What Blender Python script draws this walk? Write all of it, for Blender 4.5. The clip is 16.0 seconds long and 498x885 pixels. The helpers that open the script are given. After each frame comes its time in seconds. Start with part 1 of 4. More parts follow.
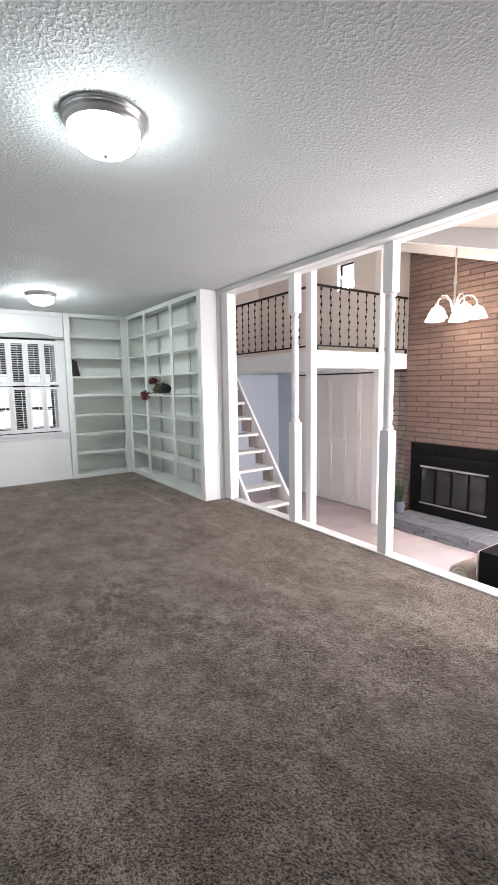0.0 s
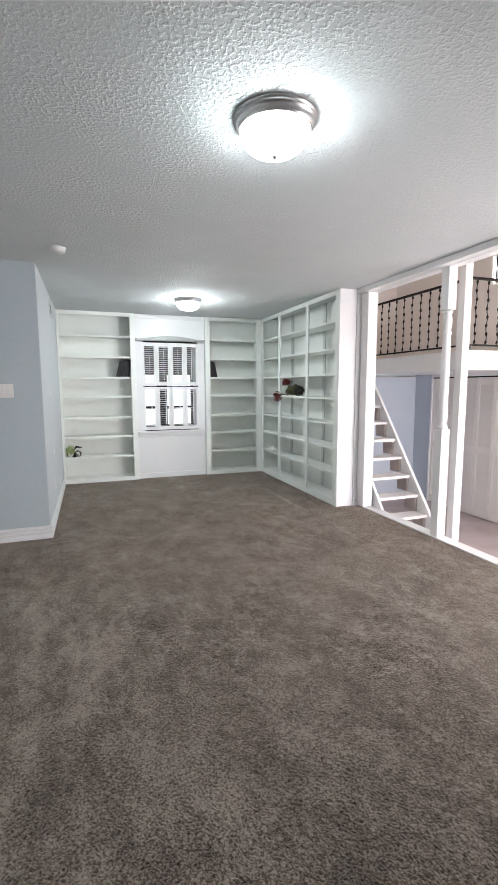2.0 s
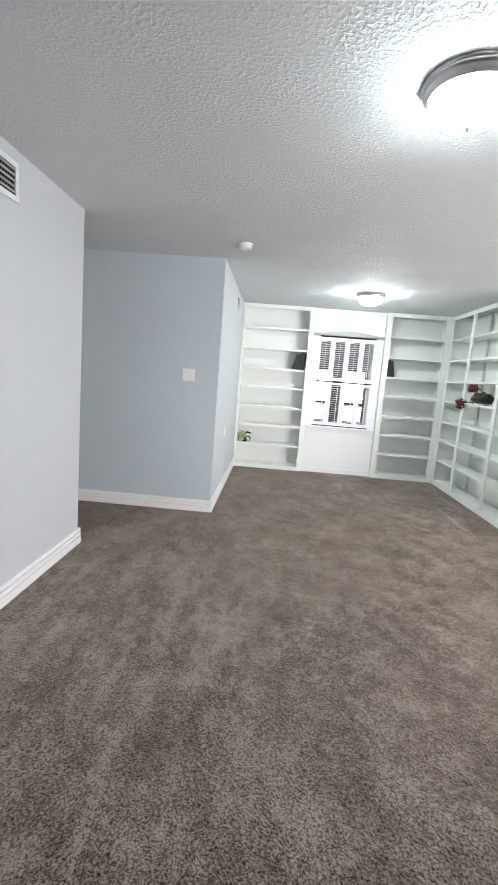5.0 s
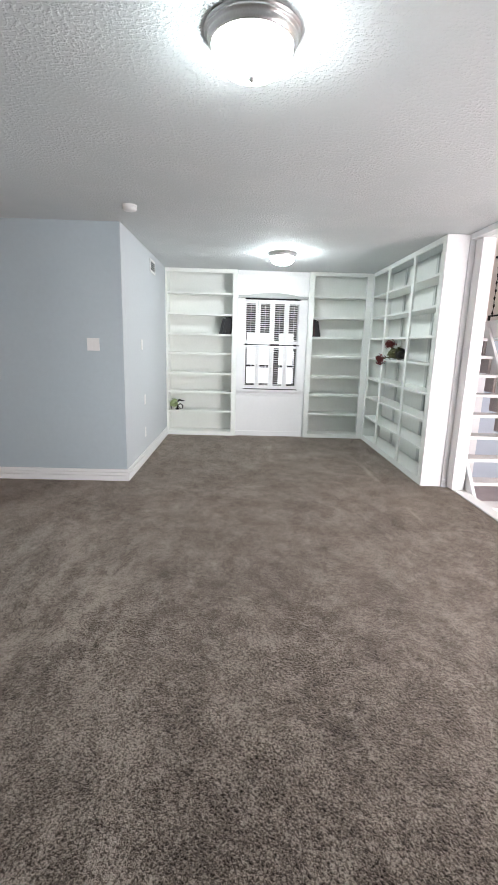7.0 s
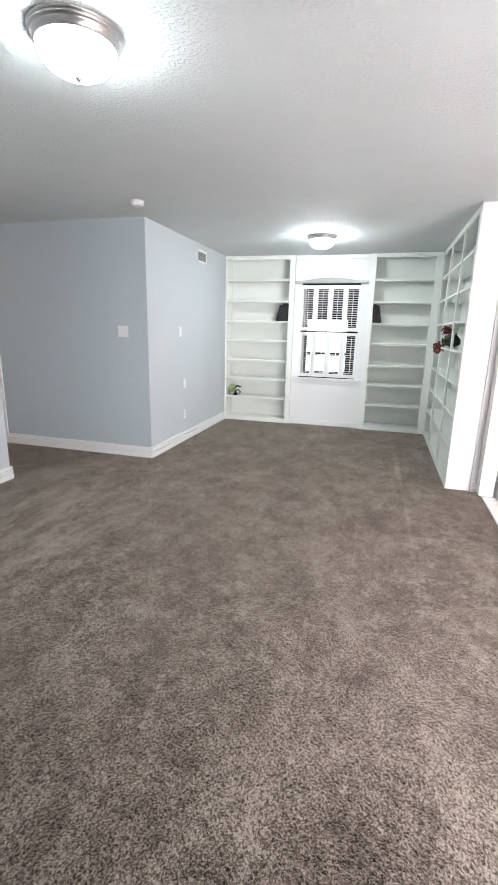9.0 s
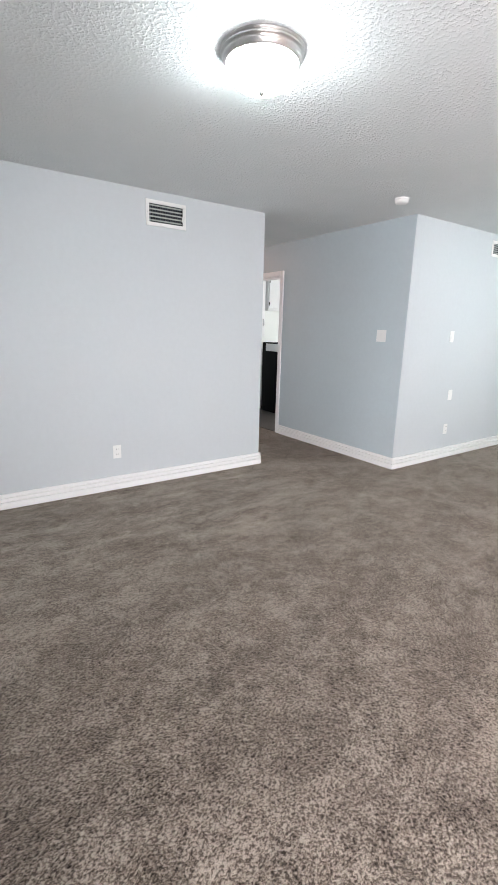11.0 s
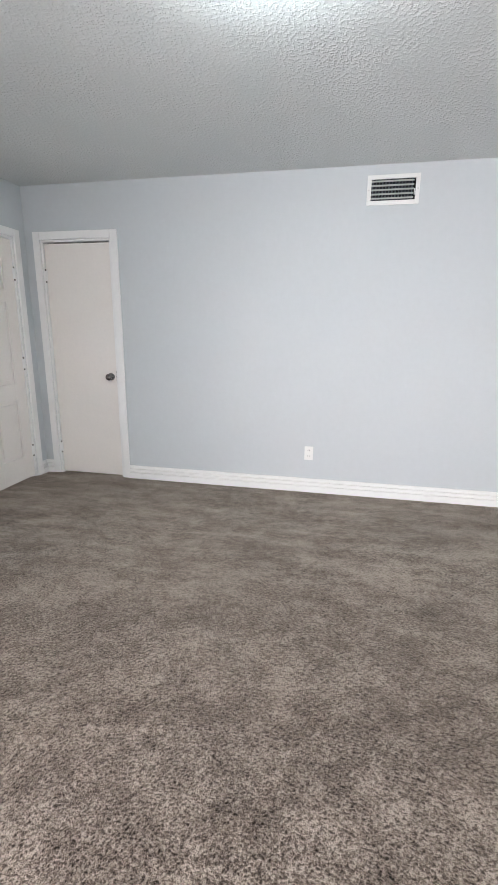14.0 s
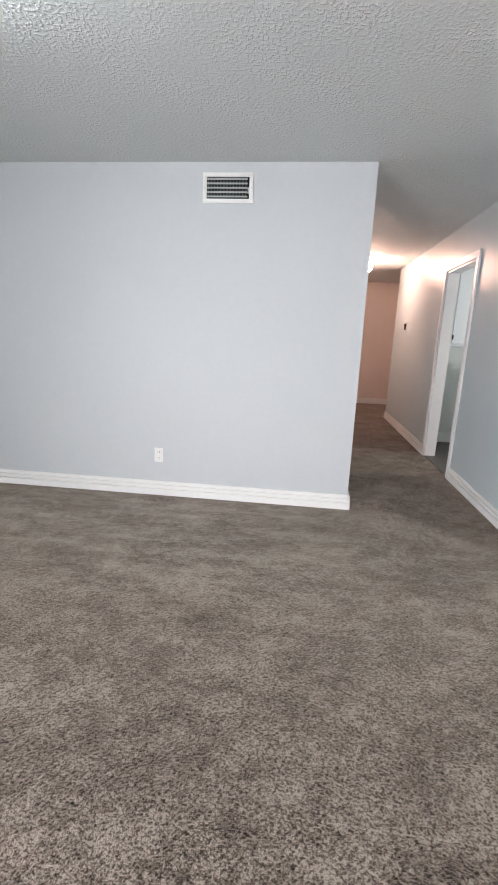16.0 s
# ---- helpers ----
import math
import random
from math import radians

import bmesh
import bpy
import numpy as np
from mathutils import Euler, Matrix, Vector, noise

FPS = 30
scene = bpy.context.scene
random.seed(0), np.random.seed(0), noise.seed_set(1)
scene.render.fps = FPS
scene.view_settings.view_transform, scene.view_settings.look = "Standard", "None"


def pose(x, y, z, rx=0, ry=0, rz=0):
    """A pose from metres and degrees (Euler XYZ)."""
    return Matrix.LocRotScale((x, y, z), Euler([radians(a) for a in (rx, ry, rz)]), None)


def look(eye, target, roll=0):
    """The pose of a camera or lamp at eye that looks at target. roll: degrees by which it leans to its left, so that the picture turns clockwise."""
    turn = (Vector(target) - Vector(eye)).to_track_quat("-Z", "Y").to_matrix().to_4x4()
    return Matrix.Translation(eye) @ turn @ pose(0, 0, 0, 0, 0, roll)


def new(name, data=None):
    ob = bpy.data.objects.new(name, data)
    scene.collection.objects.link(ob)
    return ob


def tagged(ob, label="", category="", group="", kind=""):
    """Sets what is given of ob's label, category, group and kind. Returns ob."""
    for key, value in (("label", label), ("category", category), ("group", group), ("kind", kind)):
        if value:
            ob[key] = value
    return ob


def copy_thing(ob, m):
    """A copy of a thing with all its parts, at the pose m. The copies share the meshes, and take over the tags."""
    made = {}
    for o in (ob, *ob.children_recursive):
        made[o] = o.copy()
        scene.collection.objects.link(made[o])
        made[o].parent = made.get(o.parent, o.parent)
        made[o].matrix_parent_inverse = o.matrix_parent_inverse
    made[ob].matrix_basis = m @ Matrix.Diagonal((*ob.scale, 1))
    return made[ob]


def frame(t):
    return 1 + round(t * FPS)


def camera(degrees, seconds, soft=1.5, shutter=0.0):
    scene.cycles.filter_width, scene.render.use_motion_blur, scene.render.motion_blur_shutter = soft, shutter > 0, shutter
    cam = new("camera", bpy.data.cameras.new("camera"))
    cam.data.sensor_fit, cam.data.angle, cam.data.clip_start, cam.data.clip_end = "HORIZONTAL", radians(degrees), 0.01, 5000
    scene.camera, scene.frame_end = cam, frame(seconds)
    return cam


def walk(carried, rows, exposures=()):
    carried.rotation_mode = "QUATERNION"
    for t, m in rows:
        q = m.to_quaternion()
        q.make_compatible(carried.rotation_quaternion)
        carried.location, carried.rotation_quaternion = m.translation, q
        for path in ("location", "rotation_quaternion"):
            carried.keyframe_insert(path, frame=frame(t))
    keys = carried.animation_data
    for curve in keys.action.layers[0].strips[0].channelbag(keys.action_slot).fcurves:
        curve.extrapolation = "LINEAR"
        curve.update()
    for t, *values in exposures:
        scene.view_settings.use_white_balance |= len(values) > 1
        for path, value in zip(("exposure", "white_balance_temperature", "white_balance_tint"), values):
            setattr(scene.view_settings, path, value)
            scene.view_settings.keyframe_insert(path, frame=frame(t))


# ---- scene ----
cam = camera(58.0, 16.0, soft=1.35)
PATH = [
    (0, (-0.629, -0.395, 1.364), (0.5, 1.236, 1.11), -0.9),
    (0.5, (-0.649, -0.372, 1.368), (0.331, 1.354, 1.12), -0.7),
    (1, (-0.673, -0.315, 1.372), (0.167, 1.484, 1.129), -0.5),
    (1.5, (-0.72, -0.264, 1.38), (0.085, 1.55, 1.13), -0.2),
    (2, (-0.724, -0.252, 1.374), (-0.064, 1.62, 1.13), -0.2),
    (2.5, (-0.771, -0.245, 1.391), (-0.235, 1.665, 1.143), -0.2),
    (3, (-0.775, -0.246, 1.385), (-0.354, 1.694, 1.143), 0.7),
    (3.5, (-0.791, -0.217, 1.395), (-0.461, 1.741, 1.152), 2.1),
    (3.7, (-0.79, -0.214, 1.387), (-0.518, 1.752, 1.141), 2.4),
    (5.8, (-0.356, -0.192, 1.391), (-0.537, 1.775, 1.075), 5.1),
    (6, (-0.312, -0.146, 1.396), (-0.389, 1.827, 1.076), 5.7),
    (6.5, (-0.215, -0.155, 1.399), (-0.174, 1.799, 0.975), 5.3),
    (7, (0.017, -0.266, 1.387), (0.057, 1.688, 0.962), 1.6),
    (7.5, (0.26, -0.256, 1.413), (0.303, 1.695, 0.974), 0.7),
    (8, (0.598, -0.241, 1.397), (0.561, 1.707, 0.944), 0.4),
    (10.3, (1.634, 0.092, 1.415), (0.416, 1.592, 0.899), 1.6),
    (10.5, (1.657, 0.15, 1.411), (0.361, 1.586, 0.903), 1.3),
    (11, (1.724, 0.351, 1.391), (0.132, 1.458, 0.9), 1.3),
    (11.5, (1.678, 0.564, 1.381), (-0.081, 1.386, 0.898), 0.7),
    (12, (1.661, 0.742, 1.369), (-0.192, 1.324, 0.891), 0.5),
    (12.5, (1.695, 0.96, 1.371), (-0.221, 1.265, 0.883), 0.8),
    (13, (1.647, 1.244, 1.311), (-0.295, 1.327, 0.839), 0.6),
    (13.5, (1.606, 1.509, 1.302), (-0.331, 1.359, 0.831), -0.0),
    (14, (1.614, 1.79, 1.309), (-0.287, 1.399, 0.828), 0.6),
    (14.5, (1.523, 1.99, 1.296), (-0.349, 1.48, 0.81), 0.7),
    (15, (1.458, 2.213, 1.283), (-0.42, 1.719, 0.805), 0.8),
    (15.5, (1.453, 2.456, 1.29), (-0.448, 2.057, 0.815), 1.8),
    (16, (1.389, 2.642, 1.288), (-0.546, 2.433, 0.829), 2.3),
]
walk(cam, [(t, look(eye, target, roll)) for t, eye, target, roll in PATH], exposures=[(0.0, 0.20), (3.0, 0.31), (4.0, 0.43), (6.0, 0.85), (6.6, 0.58), (8.0, 0.49), (10.5, 0.77), (13.0, 0.85), (15.0, 0.86), (16.0, 0.78)])

# ---- world and large lights ----
world = bpy.data.worlds.new("world")
scene.world = world
world.use_nodes = True
wn = world.node_tree
sky = wn.nodes.new("ShaderNodeTexSky")
sky.sky_type, sky.sun_disc = "NISHITA", False
sky.sun_elevation, sky.sun_rotation = radians(48), radians(200)
wn.links.new(sky.outputs[0], wn.nodes["Background"].inputs[0])
wn.nodes["Background"].inputs[1].default_value = 0.15

sun_data = bpy.data.lights.new("sun", "SUN")
sun_data.energy, sun_data.angle, sun_data.color = 1.5, radians(12), (1.0, 0.96, 0.9)
sun = new("sun", sun_data)
sun.matrix_world = look((0, -20, 25), (0, 0, 0))


def window_light(name, eye, target, sx, sy, watts, colour):
    d = bpy.data.lights.new(name, "AREA")
    d.shape, d.size, d.size_y, d.energy, d.color = "RECTANGLE", sx, sy, watts, colour
    ob = new(name, d)
    ob.matrix_world = look(eye, target)
    return ob


window_light("south_window_light", (3.5, -0.27, 0.6), (2.9, 2.0, -0.7), 1.9, 1.5, 185, (1.0, 0.93, 0.965))
# Unseen east window lamp, added to brighten the west wall
window_light("added_east_light", (4.66, 0.55, 0.75), (-2.0, 1.3, -0.6), 1.4, 2.0, 58, (0.97, 0.962, 1.0))
window_light("loft_window_light", (4.745, 4.60, 3.0), (2.5, 4.9, 2.3), 0.34, 0.36, 9, (1.0, 0.97, 0.95))
# Lamp in an unseen, added window; brightens the kitchen past the doorway
window_light("added_kitchen_light", (-3.6, 6.86, 1.5), (-3.6, 5.0, 1.2), 1.3, 1.0, 20, (1.0, 1.0, 1.0))

# ---- materials ----


def material(name, colour, rough=0.6, metal=0.0, var=0.06, scale=3.0, grain=60.0, bump=0.0, bump_scale=80.0, bump_dist=0.002, spec=0.5,
             emit=None, strength=0.0, second=None, obj_random=0.0):
    m = bpy.data.materials.new(name)
    m.use_nodes = True
    nt = m.node_tree
    b = nt.nodes["Principled BSDF"]
    b.inputs["Roughness"].default_value = rough
    b.inputs["Metallic"].default_value = metal
    b.inputs["Specular IOR Level"].default_value = spec
    geo = nt.nodes.new("ShaderNodeNewGeometry")
    n1 = nt.nodes.new("ShaderNodeTexNoise")
    n1.inputs["Scale"].default_value, n1.inputs["Detail"].default_value = scale, 4
    n2 = nt.nodes.new("ShaderNodeTexNoise")
    n2.inputs["Scale"].default_value, n2.inputs["Detail"].default_value = grain, 3
    nt.links.new(geo.outputs["Position"], n1.inputs["Vector"])
    nt.links.new(geo.outputs["Position"], n2.inputs["Vector"])
    add = nt.nodes.new("ShaderNodeMath")
    add.operation = "MULTIPLY_ADD"
    add.inputs[1].default_value = 0.5
    nt.links.new(n2.outputs["Fac"], add.inputs[0])
    half = nt.nodes.new("ShaderNodeMath")
    half.operation = "MULTIPLY"
    half.inputs[1].default_value = 0.5
    nt.links.new(n1.outputs["Fac"], half.inputs[0])
    nt.links.new(half.outputs[0], add.inputs[2])
    ramp = nt.nodes.new("ShaderNodeValToRGB")
    lo = [c * (1 - 2 * var) for c in colour] if second is None else second
    hi = [min(1, c * (1 + 2 * var)) for c in colour]
    ramp.color_ramp.elements[0].position, ramp.color_ramp.elements[1].position = 0.3, 0.7
    ramp.color_ramp.elements[0].color, ramp.color_ramp.elements[1].color = (*lo, 1), (*hi, 1)
    nt.links.new(add.outputs[0], ramp.inputs[0])
    out = ramp.outputs[0]
    if obj_random:
        info = nt.nodes.new("ShaderNodeObjectInfo")
        mr = nt.nodes.new("ShaderNodeMapRange")
        mr.inputs["To Min"].default_value, mr.inputs["To Max"].default_value = 1 - obj_random, 1 + obj_random
        nt.links.new(info.outputs["Random"], mr.inputs["Value"])
        mul = nt.nodes.new("ShaderNodeVectorMath")
        mul.operation = "SCALE"
        nt.links.new(out, mul.inputs[0])
        nt.links.new(mr.outputs[0], mul.inputs["Scale"])
        out = mul.outputs[0]
    nt.links.new(out, b.inputs["Base Color"])
    if bump:
        n3 = nt.nodes.new("ShaderNodeTexNoise")
        n3.inputs["Scale"].default_value, n3.inputs["Detail"].default_value = bump_scale, 5
        nt.links.new(geo.outputs["Position"], n3.inputs["Vector"])
        bp = nt.nodes.new("ShaderNodeBump")
        bp.inputs["Strength"].default_value, bp.inputs["Distance"].default_value = bump, bump_dist
        nt.links.new(n3.outputs["Fac"], bp.inputs["Height"])
        nt.links.new(bp.outputs[0], b.inputs["Normal"])
    if emit:
        b.inputs["Emission Color"].default_value = (*emit, 1)
        b.inputs["Emission Strength"].default_value = strength
    return m


WALL = material("wall_paint", (0.55, 0.582, 0.607), 0.52, var=0.012, scale=1.2, grain=25, bump=0.0, bump_scale=140, bump_dist=0.001)
# Bluer, darker and glossier than WALL, for the hallway's north side
BLUEWALL = material("bluer_wall_colour", (0.49, 0.565, 0.60), 0.38, var=0.015, scale=1.2, grain=25)
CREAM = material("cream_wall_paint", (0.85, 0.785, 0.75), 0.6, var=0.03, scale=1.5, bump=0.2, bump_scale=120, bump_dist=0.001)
# Colour warmed and lightened to carry the hall lamp's glow on these walls
HALLWALL = material("hall_wall_warmlit", (0.72, 0.645, 0.61), 0.55, var=0.02, scale=1.5)
WHITE = material("white_gloss_paint", (0.85, 0.85, 0.85), 0.33, var=0.01, scale=2.5, grain=40, bump=0.0, bump_scale=60, bump_dist=0.001)
SHELF = material("bookcase_paint", (0.87, 0.89, 0.85), 0.38, var=0.015, scale=3, grain=40, bump=0.05, bump_scale=50, bump_dist=0.001)
DOORW = material("door_paint", (0.82, 0.785, 0.755), 0.42, var=0.012, scale=2, grain=50, bump=0.06, bump_scale=45, bump_dist=0.001)
PLASTIC = material("white_plastic", (0.8, 0.8, 0.79), 0.35, var=0.01)
NICKEL = material("brushed_nickel", (0.62, 0.61, 0.60), 0.28, metal=1.0, var=0.05, grain=200)
DARKMETAL = material("dark_bronze_metal", (0.009, 0.007, 0.006), 0.55, metal=0.0, var=0.2, spec=0.3)
BLACK = material("black_metal", (0.006, 0.006, 0.007), 0.5, var=0.2, spec=0.12)
BOWL = material("frosted_bowl_glass", (0.9, 0.9, 0.9), 0.4, var=0.0, emit=(0.86, 0.968, 1.0), strength=50.0)
BOWL_FAR = material("frosted_bowl_glass_far", (0.9, 0.9, 0.9), 0.4, var=0.0, emit=(0.88, 0.968, 1.0), strength=100.0)
SHADE = material("frosted_shade_glass", (0.9, 0.86, 0.8), 0.4, var=0.0, emit=(1.0, 0.80, 0.64), strength=16.5)
HALLB = material("hall_bulb_glass", (0.9, 0.85, 0.8), 0.4, var=0.0, emit=(1.0, 0.60, 0.46), strength=215.0)
BRICK = material("painted_brick", (0.175, 0.122, 0.104), 0.75, var=0.07, scale=9, grain=90, bump=0.5, bump_scale=70, bump_dist=0.004, obj_random=0.09)
MORTAR = material("mortar", (0.095, 0.065, 0.055), 0.9, var=0.1, bump=0.4)
HEARTH = material("hearth_stone", (0.18, 0.185, 0.205), 0.6, var=0.15, scale=8, bump=0.5, bump_scale=40, bump_dist=0.004, obj_random=0.12)
# Greyer copy of BRICK: shade under the loft put into the colour
GREYBRICK = material("shade_grey_brick", (0.25, 0.21, 0.20), 0.75, var=0.15, scale=9, bump=0.5, bump_scale=70, bump_dist=0.004, obj_random=0.15)
DARKFLOOR = material("dark_tile", (0.09, 0.08, 0.075), 0.4, var=0.2)
DARKWOOD = material("dark_outdoor_wood", (0.03, 0.028, 0.026), 0.8, var=0.2)
TREAD = material("stair_tread_paint", (0.82, 0.80, 0.80), 0.5, var=0.03, scale=6, grain=60)
TANSTR = material("stringer_underside_wood", (0.52, 0.45, 0.42), 0.6, var=0.1, scale=6)
BLUEP = material("blue_grey_panel_paint", (0.50, 0.555, 0.63), 0.5, var=0.03)
GREENL = material("pale_green_glaze", (0.42, 0.52, 0.25), 0.4, var=0.25, scale=40)
REDF = material("dusty_red_petals", (0.17, 0.03, 0.03), 0.8, var=0.3, scale=60)
OLIVE = material("olive_foliage", (0.085, 0.085, 0.028), 0.7, var=0.3, scale=50)
LEAF = material("potted_grass", (0.03, 0.065, 0.03), 0.6, var=0.3, scale=50)
GREYPOT = material("grey_glazed_pot", (0.10, 0.12, 0.14), 0.35, var=0.2)
BOOKD = material("black_book_cover", (0.009, 0.009, 0.011), 0.5, var=0.2)
BOOKR = material("dark_red_book_cover", (0.05, 0.012, 0.015), 0.5, var=0.2)
PAPER = material("book_pages", (0.75, 0.73, 0.68), 0.8, var=0.05)
CLOTH = material("cream_cloth", (0.62, 0.54, 0.47), 0.9, var=0.08, bump=0.4, bump_scale=200)
LIVFLOOR = material("pale_living_carpet", (0.46, 0.395, 0.395), 0.95, var=0.12, scale=3, grain=180, bump=0.6, bump_scale=250, bump_dist=0.005)
GROUND = material("ground_grass", (0.3, 0.32, 0.25), 0.9, var=0.2, scale=0.6)
BATTENW = material("pale_batten_paint", (0.66, 0.68, 0.65), 0.5, var=0.03)
VAULT = material("vault_paint", (0.66, 0.61, 0.55), 0.7, var=0.05, scale=2, bump=0.3, bump_scale=60, bump_dist=0.004)
BATTEN = material("grey_batten_paint", (0.40, 0.42, 0.40), 0.5, var=0.03)
CHROME = material("dark_chrome", (0.22, 0.21, 0.21), 0.2, metal=1.0, var=0.1)
BACKDROP = material("bright_overcast_distance", (0.9, 0.9, 0.9), 1.0, var=0.0, emit=(0.95, 0.98, 1.0), strength=0.85)
SPLASH = material("kitchen_wall_paint", (0.78, 0.80, 0.77), 0.5, var=0.02)


def glass_material():
    m = bpy.data.materials.new("clear_glass")
    m.use_nodes = True
    b = m.node_tree.nodes["Principled BSDF"]
    b.inputs["Transmission Weight"].default_value, b.inputs["Roughness"].default_value = 1.0, 0.0
    b.inputs["IOR"].default_value = 1.1
    return m


GLASS = glass_material()


def smoked_material():
    m = bpy.data.materials.new("smoked_glass")
    m.use_nodes = True
    b = m.node_tree.nodes["Principled BSDF"]
    b.inputs["Base Color"].default_value = (0.02, 0.02, 0.022, 1)
    b.inputs["Roughness"].default_value = 0.04
    return m


SMOKED = smoked_material()


def carpet_material():
    m = bpy.data.materials.new("brown_grey_carpet")
    m.use_nodes = True
    nt = m.node_tree
    b = nt.nodes["Principled BSDF"]
    b.inputs["Roughness"].default_value = 0.95
    b.inputs["Specular IOR Level"].default_value = 0.1
    b.inputs["Sheen Weight"].default_value = 0.5
    b.inputs["Sheen Roughness"].default_value = 0.3
    b.inputs["Sheen Tint"].default_value = (1.0, 0.84, 0.74, 1)
    geo = nt.nodes.new("ShaderNodeNewGeometry")

    def noise_at(scale, detail, stretch=(1, 1, 1), turn=0.0, rough=0.5, distort=0.0):
        mp = nt.nodes.new("ShaderNodeMapping")
        mp.inputs["Scale"].default_value = stretch
        mp.inputs["Rotation"].default_value = (0, 0, turn)
        n = nt.nodes.new("ShaderNodeTexNoise")
        n.inputs["Scale"].default_value, n.inputs["Detail"].default_value = scale, detail
        n.inputs["Roughness"].default_value = rough
        n.inputs["Distortion"].default_value = distort
        nt.links.new(geo.outputs["Position"], mp.inputs["Vector"])
        nt.links.new(mp.outputs[0], n.inputs["Vector"])
        return n.outputs["Fac"]

    def mixed(kind, a, c, fac=None, value=1.0):
        x = nt.nodes.new("ShaderNodeMath")
        x.operation = kind
        nt.links.new(a, x.inputs[0])
        if c is None:
            x.inputs[1].default_value = value
        else:
            nt.links.new(c, x.inputs[1])
        return x.outputs[0]

    def spread(v, lo, hi):
        x = nt.nodes.new("ShaderNodeMapRange")
        x.inputs["From Min"].default_value, x.inputs["From Max"].default_value = lo, hi
        nt.links.new(v, x.inputs["Value"])
        return x.outputs[0]

    vor = nt.nodes.new("ShaderNodeTexVoronoi")
    vor.inputs["Scale"].default_value = 170
    wob = nt.nodes.new("ShaderNodeTexNoise")
    wob.inputs["Scale"].default_value, wob.inputs["Detail"].default_value = 60, 2
    nt.links.new(geo.outputs["Position"], wob.inputs["Vector"])
    vadd = nt.nodes.new("ShaderNodeVectorMath")
    vadd.operation = "MULTIPLY_ADD"
    vadd.inputs[1].default_value = (0.016, 0.016, 0.016)
    nt.links.new(wob.outputs["Color"], vadd.inputs[0])
    nt.links.new(geo.outputs["Position"], vadd.inputs[2])
    nt.links.new(vadd.outputs[0], vor.inputs["Vector"])
    sep = nt.nodes.new("ShaderNodeSeparateColor")
    nt.links.new(vor.outputs["Color"], sep.inputs[0])
    tuft = sep.outputs[0]
    clump = spread(noise_at(128, 2, (1, 0.8, 1), 0.6, rough=0.6, distort=0.9), 0.36, 0.60)
    nub = spread(noise_at(34, 4, (1, 0.75, 1), 0.6, 0.75, 0.5), 0.36, 0.64)
    patch = spread(noise_at(3.0, 9, (1, 0.8, 1), 0.5, 0.74), 0.38, 0.64)
    blot = spread(noise_at(8.5, 7, (1, 0.8, 1), 0.7, 0.72), 0.40, 0.66)
    track = spread(noise_at(1.0, 4, (2.6, 1.0, 1), 0.2, 0.6), 0.35, 0.65)
    # pale creases left by the vacuum, running along the room
    thin = noise_at(1.0, 1, (3.2, 0.07, 1), 0.03)
    away = mixed("ABSOLUTE", mixed("SUBTRACT", thin, None, value=0.52), None)
    line = mixed("MULTIPLY", spread(away, 0.008, 0.002), patch)
    at = nt.nodes.new("ShaderNodeSeparateXYZ")
    nt.links.new(geo.outputs["Position"], at.inputs[0])
    line = mixed("MULTIPLY", line, mixed("MULTIPLY", spread(at.outputs[0], 0.1, 0.5), spread(at.outputs[1], 2.0, 2.8)))
    # brushed strokes where the pile was walked on
    strokes = spread(noise_at(1.0, 6, (9.0, 1.5, 1), -0.25, 0.7), 0.46, 0.66)
    worn = mixed("MULTIPLY", spread(at.outputs[0], 0.1, -0.7), spread(at.outputs[1], 3.6, 2.6))
    brushed = mixed("MULTIPLY", strokes, worn)
    tot = mixed("MULTIPLY", tuft, None, value=0.10)
    for layer, weight in ((clump, 0.53), (nub, 0.21), (patch, 0.25), (blot, 0.20), (track, 0.07), (line, 0.34), (brushed, 0.22)):
        tot = mixed("ADD", tot, mixed("MULTIPLY", layer, None, value=weight))
    ramp = nt.nodes.new("ShaderNodeValToRGB")
    e = ramp.color_ramp.elements
    e[0].position, e[0].color = 0.28, (0.013, 0.0098, 0.0078, 1)
    e[1].position, e[1].color = 1.0, (0.43, 0.372, 0.318, 1)
    mid = e.new(0.67)
    mid.color = (0.133, 0.107, 0.087, 1)
    nt.links.new(tot, ramp.inputs[0])
    nt.links.new(ramp.outputs[0], b.inputs["Base Color"])
    bp = nt.nodes.new("ShaderNodeBump")
    bp.inputs["Strength"].default_value, bp.inputs["Distance"].default_value = 0.7, 0.010
    nt.links.new(mixed("SUBTRACT", clump, vor.outputs["Distance"]), bp.inputs["Height"])
    nt.links.new(bp.outputs[0], b.inputs["Normal"])
    return m


CARPET = carpet_material()


